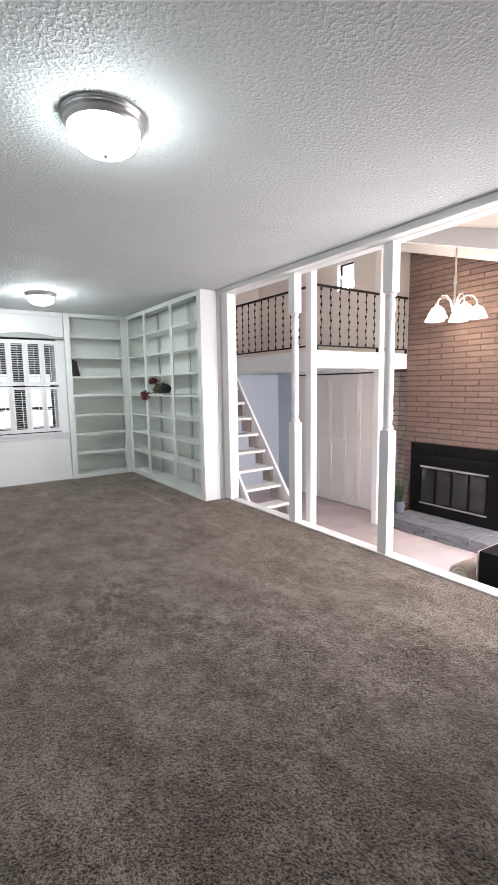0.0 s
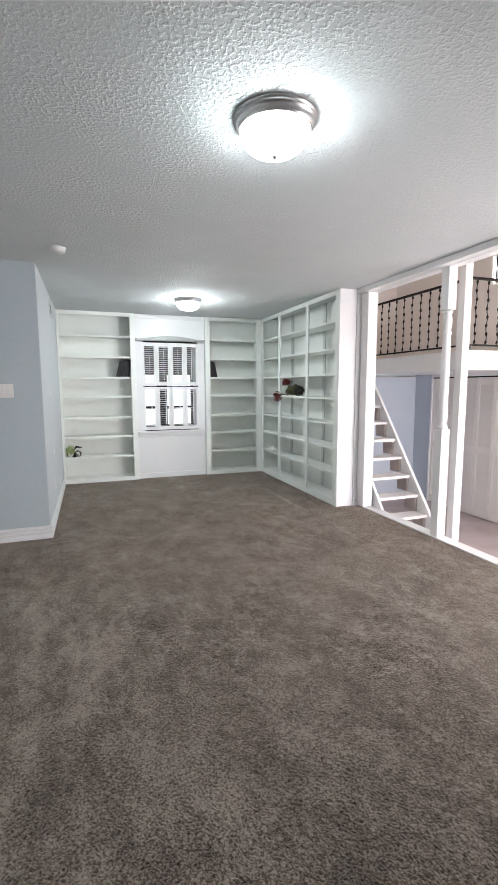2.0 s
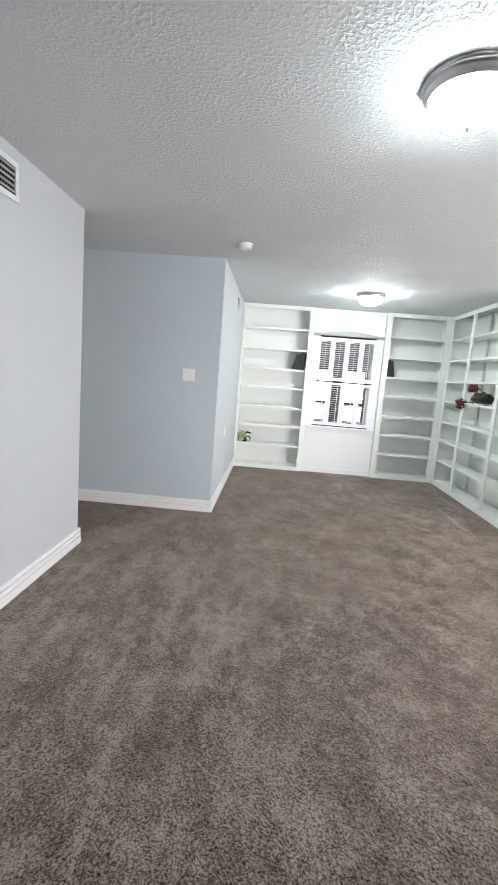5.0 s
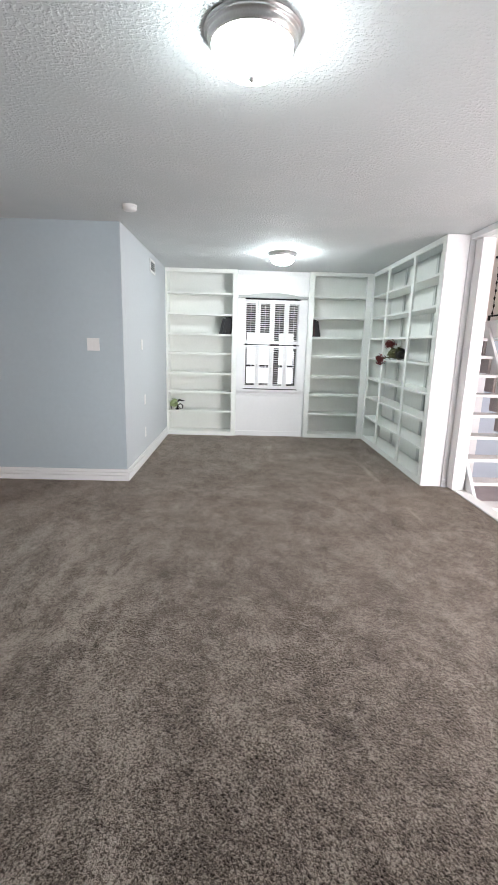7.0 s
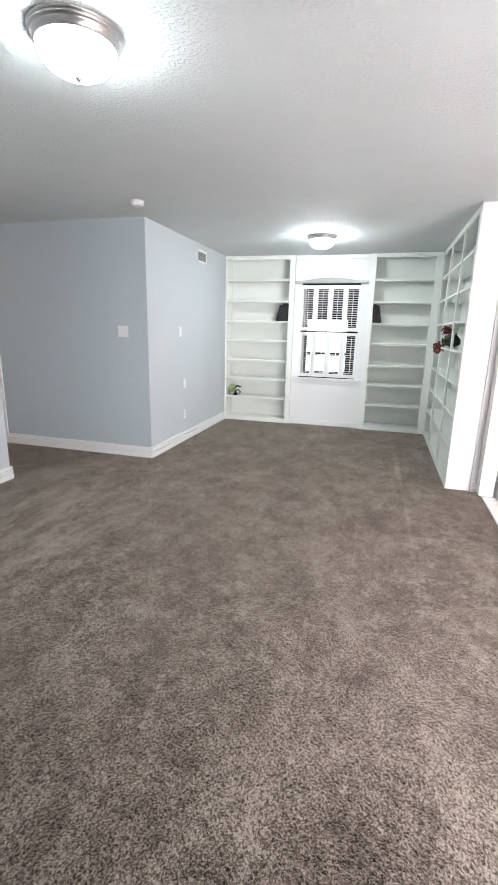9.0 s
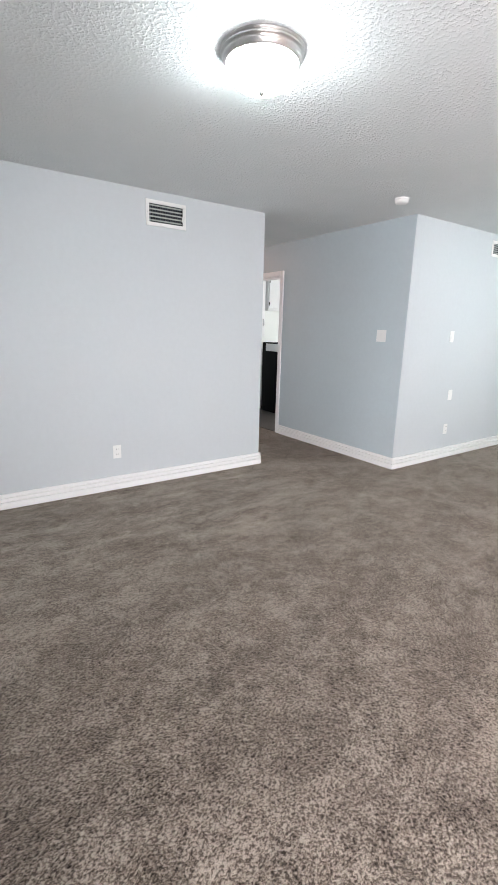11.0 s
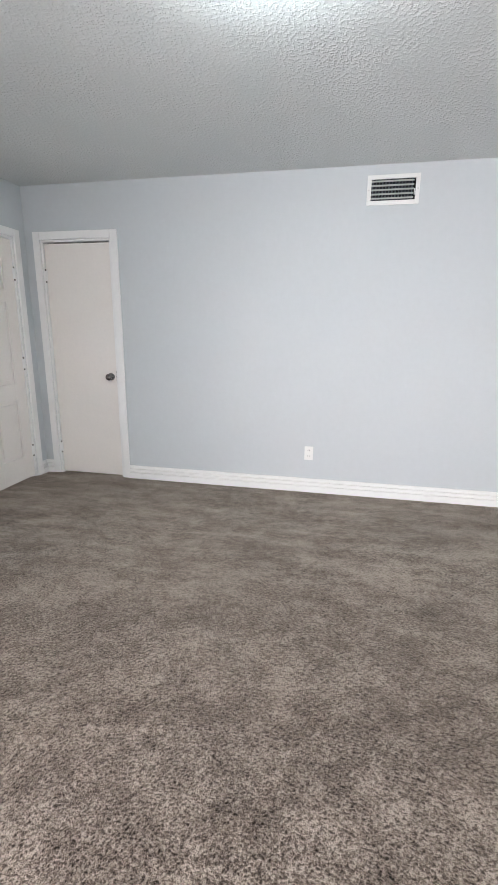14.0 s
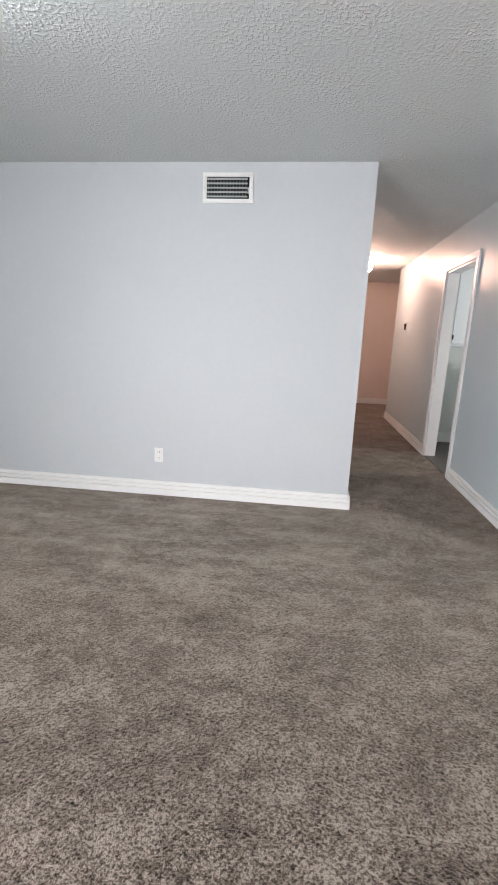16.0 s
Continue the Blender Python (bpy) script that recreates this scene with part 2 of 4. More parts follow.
def ceiling_material():
    m = bpy.data.materials.new("textured_ceiling")
    m.use_nodes = True
    nt = m.node_tree
    b = nt.nodes["Principled BSDF"]
    b.inputs["Base Color"].default_value = (0.70, 0.72, 0.712, 1)
    b.inputs["Roughness"].default_value = 0.75
    geo = nt.nodes.new("ShaderNodeNewGeometry")
    n1 = nt.nodes.new("ShaderNodeTexNoise")
    n1.inputs["Scale"].default_value, n1.inputs["Detail"].default_value = 56, 2
    n2 = nt.nodes.new("ShaderNodeTexVoronoi")
    n2.inputs["Scale"].default_value = 78
    n2.feature = "SMOOTH_F1"
    for n in (n1, n2):
        nt.links.new(geo.outputs["Position"], n.inputs["Vector"])
    ramp = nt.nodes.new("ShaderNodeMapRange")
    ramp.inputs["From Min"].default_value, ramp.inputs["From Max"].default_value = 0.47, 0.64
    nt.links.new(n1.outputs["Fac"], ramp.inputs["Value"])
    sub = nt.nodes.new("ShaderNodeMath")
    sub.operation = "MULTIPLY_ADD"
    sub.inputs[1].default_value = -0.22
    nt.links.new(n2.outputs["Distance"], sub.inputs[0])
    nt.links.new(ramp.outputs[0], sub.inputs[2])
    bp = nt.nodes.new("ShaderNodeBump")
    bp.inputs["Strength"].default_value, bp.inputs["Distance"].default_value = 0.5, 0.007
    nt.links.new(sub.outputs[0], bp.inputs["Height"])
    nt.links.new(bp.outputs[0], b.inputs["Normal"])
    uneven = nt.nodes.new("ShaderNodeTexNoise")
    uneven.inputs["Scale"].default_value, uneven.inputs["Detail"].default_value = 2.6, 3
    depth = nt.nodes.new("ShaderNodeMapRange")
    for key, v in (("From Min", 0.35), ("From Max", 0.65), ("To Min", 0.2), ("To Max", 0.58)):
        depth.inputs[key].default_value = v
    tone = nt.nodes.new("ShaderNodeValToRGB")
    tone.color_ramp.elements[0].position, tone.color_ramp.elements[0].color = 0.3, (0.655, 0.69, 0.69, 1)
    tone.color_ramp.elements[1].position, tone.color_ramp.elements[1].color = 0.7, (0.695, 0.72, 0.722, 1)
    nt.links.new(geo.outputs["Position"], uneven.inputs["Vector"])
    nt.links.new(uneven.outputs["Fac"], depth.inputs["Value"])
    nt.links.new(depth.outputs[0], bp.inputs["Strength"])
    nt.links.new(uneven.outputs["Fac"], tone.inputs[0])
    nt.links.new(tone.outputs[0], b.inputs["Base Color"])
    return m


CEIL = ceiling_material()

# ---- building helpers ----


def box(bm, x0, y0, z0, x1, y1, z1, bevel=0.0):
    r = bmesh.ops.create_cube(bm, size=1.0)
    vs = r["verts"]
    bmesh.ops.scale(bm, vec=(abs(x1 - x0), abs(y1 - y0), abs(z1 - z0)), verts=vs)
    bmesh.ops.translate(bm, vec=((x0 + x1) / 2, (y0 + y1) / 2, (z0 + z1) / 2), verts=vs)
    if bevel:
        es = list({e for v in vs for e in v.link_edges})
        bmesh.ops.bevel(bm, geom=es, offset=bevel, segments=2, affect="EDGES", profile=0.5)
    return bm


def boxes(*dims, bevel=0.0):
    bm = bmesh.new()
    for d in dims:
        box(bm, *d, bevel=bevel)
    return bm


def lathe(profile, steps=32, bm=None, at=(0, 0, 0)):
    """Rings of (radius, height), turned about z."""
    bm = bm or bmesh.new()
    rings = []
    for r, z in profile:
        if r < 1e-4:
            rings.append([bm.verts.new((at[0], at[1], at[2] + z))])
        else:
            rings.append([bm.verts.new((at[0] + r * math.cos(2 * math.pi * k / steps), at[1] + r * math.sin(2 * math.pi * k / steps), at[2] + z)) for k in range(steps)])
    for a, b in zip(rings, rings[1:]):
        for k in range(steps):
            j = (k + 1) % steps
            if len(a) == 1 and len(b) > 1:
                bm.faces.new((a[0], b[j], b[k]))
            elif len(b) == 1 and len(a) > 1:
                bm.faces.new((a[k], a[j], b[0]))
            elif len(a) > 1:
                bm.faces.new((a[k], a[j], b[j], b[k]))
    bmesh.ops.recalc_face_normals(bm, faces=bm.faces)
    return bm


def tube(points, radius, sides=8, bm=None):
    bm = bm or bmesh.new()
    pts = [Vector(p) for p in points]
    rings = []
    for i, p in enumerate(pts):
        d = (pts[min(i + 1, len(pts) - 1)] - pts[max(i - 1, 0)]).normalized()
        a = d.cross(Vector((0, 0, 1)) if abs(d.z) < 0.9 else Vector((1, 0, 0))).normalized()
        b = d.cross(a)
        rr = radius[i] if isinstance(radius, (list, tuple)) else radius
        rings.append([bm.verts.new(p + rr * (math.cos(2 * math.pi * k / sides) * a + math.sin(2 * math.pi * k / sides) * b)) for k in range(sides)])
    for a, b in zip(rings, rings[1:]):
        for k in range(sides):
            bm.faces.new((a[k], a[(k + 1) % sides], b[(k + 1) % sides], b[k]))
    bm.faces.new(rings[0])
    bm.faces.new(rings[-1])
    bmesh.ops.recalc_face_normals(bm, faces=bm.faces)
    return bm


def mesh_of(name, bm, mat, smooth=False):
    me = bpy.data.meshes.new(name)
    bm.to_mesh(me)
    bm.free()
    me.materials.append(mat)
    if smooth:
        for p in me.polygons:
            p.use_smooth = True
    return me


def part(name, bm, mat, parent, label="", smooth=False):
    """One mesh under a thing or part; the bmesh is given in the parent's own space."""
    ob = new(name, mesh_of(name, bm, mat, smooth))
    ob.parent = parent
    if label:
        ob["label"] = label
    return ob


def thing(name, at, label, category, group="", kind=""):
    ob = new(name)
    ob.empty_display_size = 0.1
    ob.location = at
    return tagged(ob, label, category, group, kind)


def solid(name, bm, mat, label, category, kind="structure", smooth=False):
    return tagged(new(name, mesh_of(name, bm, mat, smooth)), label, category, "", kind)


H = 2.445          # ceiling of the carpeted room
LOW = -0.50       # floor of the sunken room
FX, BX = 2.20, 4.60   # line of posts, face of the brick wall


def roof(y):
    return 3.15 + 0.325 * (y - 3.286)


# ---- large structure ----
solid("floor", boxes((-2.06, -0.95, -0.12, 2.185, 6.9, 0.0), (-8.5, 3.0, -0.12, -2.06, 4.7, 0.0)), CARPET, "brown-grey cut-pile carpet with vacuum marks", "carpet")
solid("floor_sunken", boxes((2.3, -0.3, LOW - 0.1, 4.9, 6.9, LOW)), LIVFLOOR, "pale carpet of the sunken room", "carpet")
solid("kitchen_floor", boxes((-4.8, 4.155, 0.0, -2.6, 6.9, 0.006)), DARKFLOOR, "dark kitchen floor beyond the doorway", "floor")
solid("ceiling", boxes((-2.1, -1.0, H, 2.2, 7.0, H + 0.15), (-8.5, 2.9, H, -2.1, 7.0, H + 0.15)), CEIL, "white knockdown-textured ceiling", "ceiling")
# west wall with the closet doorway
D1a, D1b, DH = -0.755, -0.115, 2.03
solid("wall_west", boxes((-2.12, D1b, 0, -2.0, 3.065, H), (-2.12, -0.9, 0, -2.0, D1a, H), (-2.12, D1a, DH, -2.0, D1b, H)), WALL, "pale blue-grey painted wall with an air vent", "wall")
solid("wall_hall_south", boxes((-8.35, 2.96, 0, -2.12, 3.065, H)), WALL, "pale painted hallway wall", "wall")
K0, K1, KH = -3.96, -3.095, 2.055
solid("wall_hall_north", boxes((-6.6, 4.15, 0, K0, 4.27, H), (K1, 4.15, 0, -1.124, 4.27, H), (K0, 4.15, KH, K1, 4.27, H)), BLUEWALL, "pale blue-grey painted wall beside the hallway", "wall")
solid("wall_hall_recess", boxes((-6.72, 4.27, 0, -6.6, 4.6, H), (-8.35, 4.6, 0, -6.6, 4.72, H)), HALLWALL, "painted wall of the hallway's side recess", "wall")
solid("wall_hall_end", boxes((-8.47, 2.96, 0, -8.35, 4.72, H)), HALLWALL, "wall at the hallway's end, warm lamplight put into its colour", "wall")
solid("wall_left", boxes((-1.24, 4.2705, 0, -1.12, 6.9, H), (-1.1235, 4.1515, 0, -1.12, 4.27, H)), WALL, "pale blue-grey painted wall of the library corner", "wall")
W0, W1, WZ0, WZ1 = 0.06, 0.92, 0.74, 2.09
solid("wall_north", boxes((-1.24, 6.9, -0.1, W0, 7.02, H), (W1, 6.9, -0.1, 2.3, 7.02, H), (W0, 6.9, -0.1, W1, 7.02, WZ0), (W0, 6.9, WZ1, W1, 7.02, H)), WHITE, "white outer wall behind the bookcases", "wall")
D2a, D2b = -1.85, -0.95
solid("wall_south", boxes((-2.12, -1.02, 0, D2a, -0.9, H), (D2b, -1.02, 0, 2.3, -0.9, H), (D2a, -1.02, DH, D2b, -0.9, H)), WALL, "pale blue-grey painted wall with a panelled door", "wall")
solid("wall_east", boxes((FX, -0.9, LOW, 2.3, 0.0, 2.6), (FX, 4.17, LOW, 2.3, 6.9, 2.39)), WALL, "painted wall beside the sunken room", "wall")
hd = bmesh.new()
vs = [hd.verts.new(c) for c in ((FX, 0.0, 2.39), (FX, 6.9, 2.39), (FX, 6.9, roof(6.9) + 0.1), (FX, 0.0, 2.6))]
hd.faces.new(vs)
r = bmesh.ops.extrude_face_region(hd, geom=hd.faces[:])
bmesh.ops.translate(hd, vec=(0.1, 0, 0), verts=[v for v in r["geom"] if isinstance(v, bmesh.types.BMVert)])
bmesh.ops.recalc_face_normals(hd, faces=hd.faces)
solid("header", hd, WHITE, "white header above the posts", "header")
solid("header_casing", boxes((2.114, 0.0, 2.392, FX - 0.0005, 4.168, H - 0.001), bevel=0.004), WHITE, "white painted casing board along the header", "header")
solid("kerb", boxes((2.185, 0.0, LOW, 2.3, 4.03, 0.012), bevel=0.004), WHITE, "white painted edge board where the carpet drops", "kerb")
# sunken room shell
S0, S1, SZ0, SZ1 = 2.55, 4.45, -0.25, 1.75
solid("wall_sunken_south", boxes((2.3, -0.4, LOW, S0, -0.3, 2.2), (S1, -0.4, LOW, 4.9, -0.3, 2.2), (S0, -0.4, LOW, S1, -0.3, SZ0), (S0, -0.4, SZ1, S1, -0.3, 2.2)), CREAM, "cream wall around a wide window", "wall")
LW = (4.45, 4.80, 2.79, 3.21)
# The low opening (y -0.15 to 1.4) is unseen, added for the east lamp
solid("wall_sunken_east", boxes((4.7, 3.4, LOW, 4.82, LW[0], 4.6), (4.7, LW[1], LOW, 4.82, 7.0, 4.6), (4.7, LW[0], LOW, 4.82, LW[1], LW[2]), (4.7, LW[0], LW[3], 4.82, LW[1], 4.6), (4.7, 1.4, LOW, 4.82, 3.4, 3.3), (4.7, -0.4, LOW, 4.82, -0.15, 3.3), (4.7, -0.15, 1.9, 4.82, 1.4, 3.3), (4.7, -0.15, LOW, 4.82, 1.4, -0.35)), CREAM, "cream wall with a small high window", "wall")
solid("wall_sunken_north", boxes((2.3, 6.0, LOW, 4.7, 6.1, 1.53)), BLUEP, "blue-grey wall under the loft", "wall")
solid("wall_loft_north", boxes((2.3, 6.9, 1.53, 4.82, 7.02, 4.6)), CREAM, "cream wall at the back of the loft", "wall")
rf = bmesh.new()
vs = [rf.verts.new(c) for c in ((2.3, -0.5, roof(-0.5)), (4.9, -0.5, roof(-0.5)), (4.9, 7.1, roof(7.1)), (2.3, 7.1, roof(7.1)))]
rf.faces.new(vs)
r = bmesh.ops.extrude_face_region(rf, geom=rf.faces[:])
bmesh.ops.translate(rf, vec=(0, 0, 0.12), verts=[v for v in r["geom"] if isinstance(v, bmesh.types.BMVert)])
bmesh.ops.recalc_face_normals(rf, faces=rf.faces)
solid("ceiling_vault", rf, VAULT, "cream sloping ceiling of the sunken room", "ceiling")


def rafter(x0, x1, depth):
    bm = bmesh.new()
    vs = [bm.verts.new(c) for c in ((x0, -0.3, roof(-0.3) - depth), (x0, 6.9, roof(6.9) - depth), (x0, 6.9, roof(6.9) + 0.01), (x0, -0.3, roof(-0.3) + 0.01))]
    bm.faces.new(vs)
    r = bmesh.ops.extrude_face_region(bm, geom=bm.faces[:])
    bmesh.ops.translate(bm, vec=(x1 - x0, 0, 0), verts=[v for v in r["geom"] if isinstance(v, bmesh.types.BMVert)])
    bmesh.ops.recalc_face_normals(bm, faces=bm.faces)
    return bm


for n, (x0, x1) in enumerate(((4.38, 4.50), (3.32, 3.44))):
    solid("ceiling_beam_%d" % (n + 1), rafter(x0, x1, 0.16), WHITE, "white painted beam under the sloping ceiling", "beam")
# loft
LZ0, LZ1 = 1.545, 1.745
solid("loft_floor", boxes((2.97, 3.43, LZ0 + 0.02, 4.7, 5.26, LZ1 - 0.01), (2.3, 5.26, LZ0 + 0.02, 4.7, 6.9, LZ1 - 0.01)), WHITE, "white loft platform", "loft")
solid("loft_fascia", boxes((2.95, 3.406, LZ0, 4.6, 3.43, LZ1), (2.94, 3.43, LZ0, 2.97, 5.26, LZ1), (2.3, 5.23, LZ0, 2.94, 5.26, LZ1), bevel=0.004), WHITE, "white edge beam of the loft", "beam")
# outdoors
solid("ground", boxes((-60, -60, -0.9, 60, 60, -0.62)), GROUND, "bright ground outside", "ground")
solid("porch_roof", boxes((-1.5, 7.1, 2.42, 3.0, 7.4, 2.5), (-1.5, 7.4, 2.1, 3.0, 9.6, 2.2), (-1.5, 9.5, 1.64, 3.0, 9.6, 2.1)), DARKWOOD, "dark porch roof outside the window", "roof")
solid("porch_post", boxes((0.565, 8.85, -0.62, 0.745, 9.0, 2.1)), DARKWOOD, "dark post outside the window", "post")

solid("backdrop_north", boxes((-14, 22, -0.62, 16, 22.2, 14)), BACKDROP, "bright overcast distance", "backdrop")
solid("backdrop_east", boxes((55, -10, -0.6, 55.2, 60, 45)), BACKDROP, "bright overcast distance", "backdrop")

# ---- skirting and casings ----


def skirting(name, dims_list):
    """Stepped boards; each entry is (axis, fixed, side, from, to)."""
    bm = bmesh.new()
    for axis, c, side, a, b in dims_list:
        for d, z0, z1 in ((0.022, 0.0, 0.052), (0.006, 0.052, 0.062), (0.020, 0.062, 0.086), (0.005, 0.086, 0.095), (0.015, 0.095, 0.118)):
            lo, hi = min(c, c + side * d), max(c, c + side * d)
            if axis == "x":
                box(bm, lo, a, z0, hi, b, z1, bevel=0.0015)
            else:
                box(bm, a, lo, z0, b, hi, z1, bevel=0.002)
    return solid(name, bm, WHITE, "white stepped skirting board", "baseboard")


skirting("baseboard_west", [("x", -2.0, 1, -0.055, 3.083), ("x", -2.0, 1, -0.9, -0.815), ("y", 3.065, 1, -8.35, -1.981)])
skirting("baseboard_hall", [("y", 4.15, -1, -3.03, -1.101), ("y", 4.15, -1, -6.6, -4.025), ("x", -1.12, 1, 4.131, 6.58)])
skirting("baseboard_hall_end", [("x", -8.35, 1, 3.088, 4.6), ("y", 4.6, -1, -8.33, -6.6)])
skirting("baseboard_south", [("y", -0.9, 1, -0.89, 2.2), ("y", -0.9, 1, -1.98, -1.912), ("x", FX, -1, -0.88, 0.0)])
skirting("baseboard_stub", [("y", 4.17, -1, 2.112, 2.16)])
skirting("baseboard_kitchen", [("x", -4.8, 1, 4.3, 6.9)])


def casing(name, axis, c, side, a, b, top, w=0.062, d=0.018, both=None):
    """A door surround on a wall face: two uprights, a head and the lining of the opening."""
    root = thing(name, (0, 0, 0), "white painted door casing", "door frame", kind="structure")
    lo, hi = min(c, c + side * d), max(c, c + side * d)

    def bx(u0, u1, z0, z1, l0=lo, l1=hi):
        return (l0, u0, z0, l1, u1, z1) if axis == "x" else (u0, l0, z0, u1, l1, z1)
    part("upright", boxes(bx(a - w, a, 0, top + w), bevel=0.004), WHITE, root)
    part("upright", boxes(bx(b, b + w, 0, top + w), bevel=0.004), WHITE, root)
    part("head", boxes(bx(a + 0.0005, b - 0.0005, top, top + w), bevel=0.004), WHITE, root)
    if both:
        t = sorted((c, both))
        part("lining", boxes(bx(a - 0.001, a + 0.018, 0, top, *t), bx(b - 0.018, b + 0.001, 0, top, *t), bx(a + 0.018, b - 0.018, top - 0.018, top + 0.001, *t)), WHITE, root)
    return root


casing("door_frame_1", "x", -2.0, 1, D1a, D1b, DH, both=-2.119)
casing("door_frame_2", "y", -0.9, 1, D2a, D2b, DH, both=-1.019)
casing("door_frame_3", "y", 4.15, -1, K0, K1, KH, both=4.269)


def knob(parent, at, axis):
    """A round knob on a rose, standing out along +x or +y."""
    bm = lathe([(0.0, 0.0), (0.032, 0.0), (0.032, 0.006), (0.012, 0.010), (0.011, 0.03), (0.024, 0.036), (0.029, 0.048), (0.024, 0.060), (0.0, 0.064)], 24)
    rot = Matrix.Rotation(radians(90), 4, "Y") if axis == "x" else Matrix.Rotation(radians(-90), 4, "X")
    bmesh.ops.transform(bm, matrix=Matrix.Translation(at) @ rot, verts=bm.verts)
    return part("door_knob", bm, CHROME, parent, "dark satin nickel knob", smooth=True)


def hinge(parent, at, axis):
    bm = bmesh.new()
    x, y, z = at
    if axis == "x":
        box(bm, x, y - 0.012, z - 0.045, x + 0.004, y + 0.012, z + 0.045)
        lathe([(0.0, -0.047), (0.005, -0.047), (0.005, 0.047), (0.0, 0.047)], 10, bm, (x + 0.006, y, z))
    else:
        box(bm, x - 0.012, y, z - 0.045, x + 0.012, y + 0.004, z + 0.045)
        lathe([(0.0, -0.047), (0.005, -0.047), (0.005, 0.047), (0.0, 0.047)], 10, bm, (x, y + 0.006, z))
    h = part("hinge", bm, WHITE, parent, "painted-over hinge")
    for dz in (-0.05, 0.046):
        c = (x + 0.007, y, z + dz) if axis == "x" else (x, y + 0.007, z + dz)
        part("pin", lathe([(0.0, -0.008), (0.0062, -0.006), (0.0062, 0.006), (0.0, 0.008)], 10, at=c), CHROME, h, "bare metal hinge pin")
    return h


d1 = thing("door_1", (-2.0, (D1a + D1b) / 2, 0), "closed white flush closet door with a dark round knob", "door", kind="structure")
hw = (D1b - D1a) / 2
part("leaf", boxes((-0.05, -hw + 0.022, 0.012, -0.012, hw - 0.023, DH - 0.029), bevel=0.002), DOORW, d1)
# Black sheet behind the leaf paints shade into the gaps round it
part("gap_shade_sheet", boxes((-0.058, -hw + 0.001, 0.003, -0.0505, hw - 0.001, DH - 0.001)), BLACK, d1)
knob(d1, (-0.012, hw - 0.075, 0.91), "x")
part("strike_plate", boxes((-0.012, hw - 0.0215, 0.86, -0.004, hw - 0.0185, 0.96)), BLACK, d1)
for z in (0.25, 1.75):
    hinge(d1, (-0.012, -hw + 0.02, z), "x")

d2 = thing("door_2", ((D2a + D2b) / 2, -0.9, 0), "closed white six-panel entrance door", "door", kind="structure")
hw = (D2b - D2a) / 2


def panelled(hw):
    """A slab with stiles and rails standing proud of sunk panels."""
    bm = boxes((-hw + 0.022, -0.055, 0.012, hw - 0.022, -0.028, DH - 0.022))
    x = hw - 0.022
    for u0, u1 in ((-x, -x + 0.12), (-0.06, 0.06), (x - 0.12, x)):
        box(bm, u0, -0.028, 0.012, u1, -0.012, DH - 0.022, bevel=0.003)
    for z0, z1 in ((0.012, 0.22), (0.72, 0.86), (1.52, 1.62), (1.89, DH - 0.022)):
        for u0, u1 in ((-x + 0.12, -0.06), (0.06, x - 0.12)):
            box(bm, u0, -0.028, z0, u1, -0.0125, z1, bevel=0.003)
    for z0, z1 in ((0.22, 0.72), (0.86, 1.52), (1.62, 1.89)):
        for u0, u1 in ((-x + 0.12, -0.06), (0.06, x - 0.12)):
            box(bm, u0 + 0.03, -0.028, z0 + 0.03, u1 - 0.03, -0.019, z1 - 0.03, bevel=0.006)
    return bm


part("leaf", panelled(hw), DOORW, d2)
# Black sheet again, as the shade in the entrance door's gaps
part("gap_shade_sheet", boxes((-hw + 0.001, -0.062, 0.003, hw - 0.001, -0.0555, DH - 0.001)), BLACK, d2)
for z in (0.25, 1.02, 1.75):
    hinge(d2, (-hw + 0.02, -0.012, z), "y")
knob(d2, (hw - 0.08, -0.012, 0.93), "y")

# kitchen shell
KZ0, KZ1 = 1.0, 1.95
solid("wall_kitchen_west", boxes((-4.92, 4.27, 0, -4.8, 7.02, H)), SPLASH, "white kitchen wall", "wall")
solid("wall_kitchen_east", boxes((-2.6, 4.27, 0, -2.48, 7.02, H)), SPLASH, "white kitchen wall", "wall")
solid("wall_kitchen_north", boxes((-4.8, 6.9, 0, -4.25, 7.02, H), (-2.95, 6.9, 0, -2.6, 7.02, H), (-4.25, 6.9, 0, -2.95, 7.02, KZ0), (-4.25, 6.9, KZ1, -2.95, 7.02, H)), SPLASH, "white kitchen wall with an added, unseen window opening", "wall")
# jamb beside the bookcase
solid("jamb", boxes((2.16, 4.03, 0.013, 2.28, 4.165, 2.39), bevel=0.004), WHITE, "white jamb at the end of the open partition", "jamb")
solid("wall_stub", boxes((2.112, 4.17, 0.0, 2.199, 4.29, H)), WHITE, "white strip of wall beside the bookcase", "wall")

# ---- library corner: bookcases ----
SHELVES = (2.118, 1.82, 1.53, 1.252, 0.955, 0.675, 0.38)
FY, BKY = 6.58, 6.89


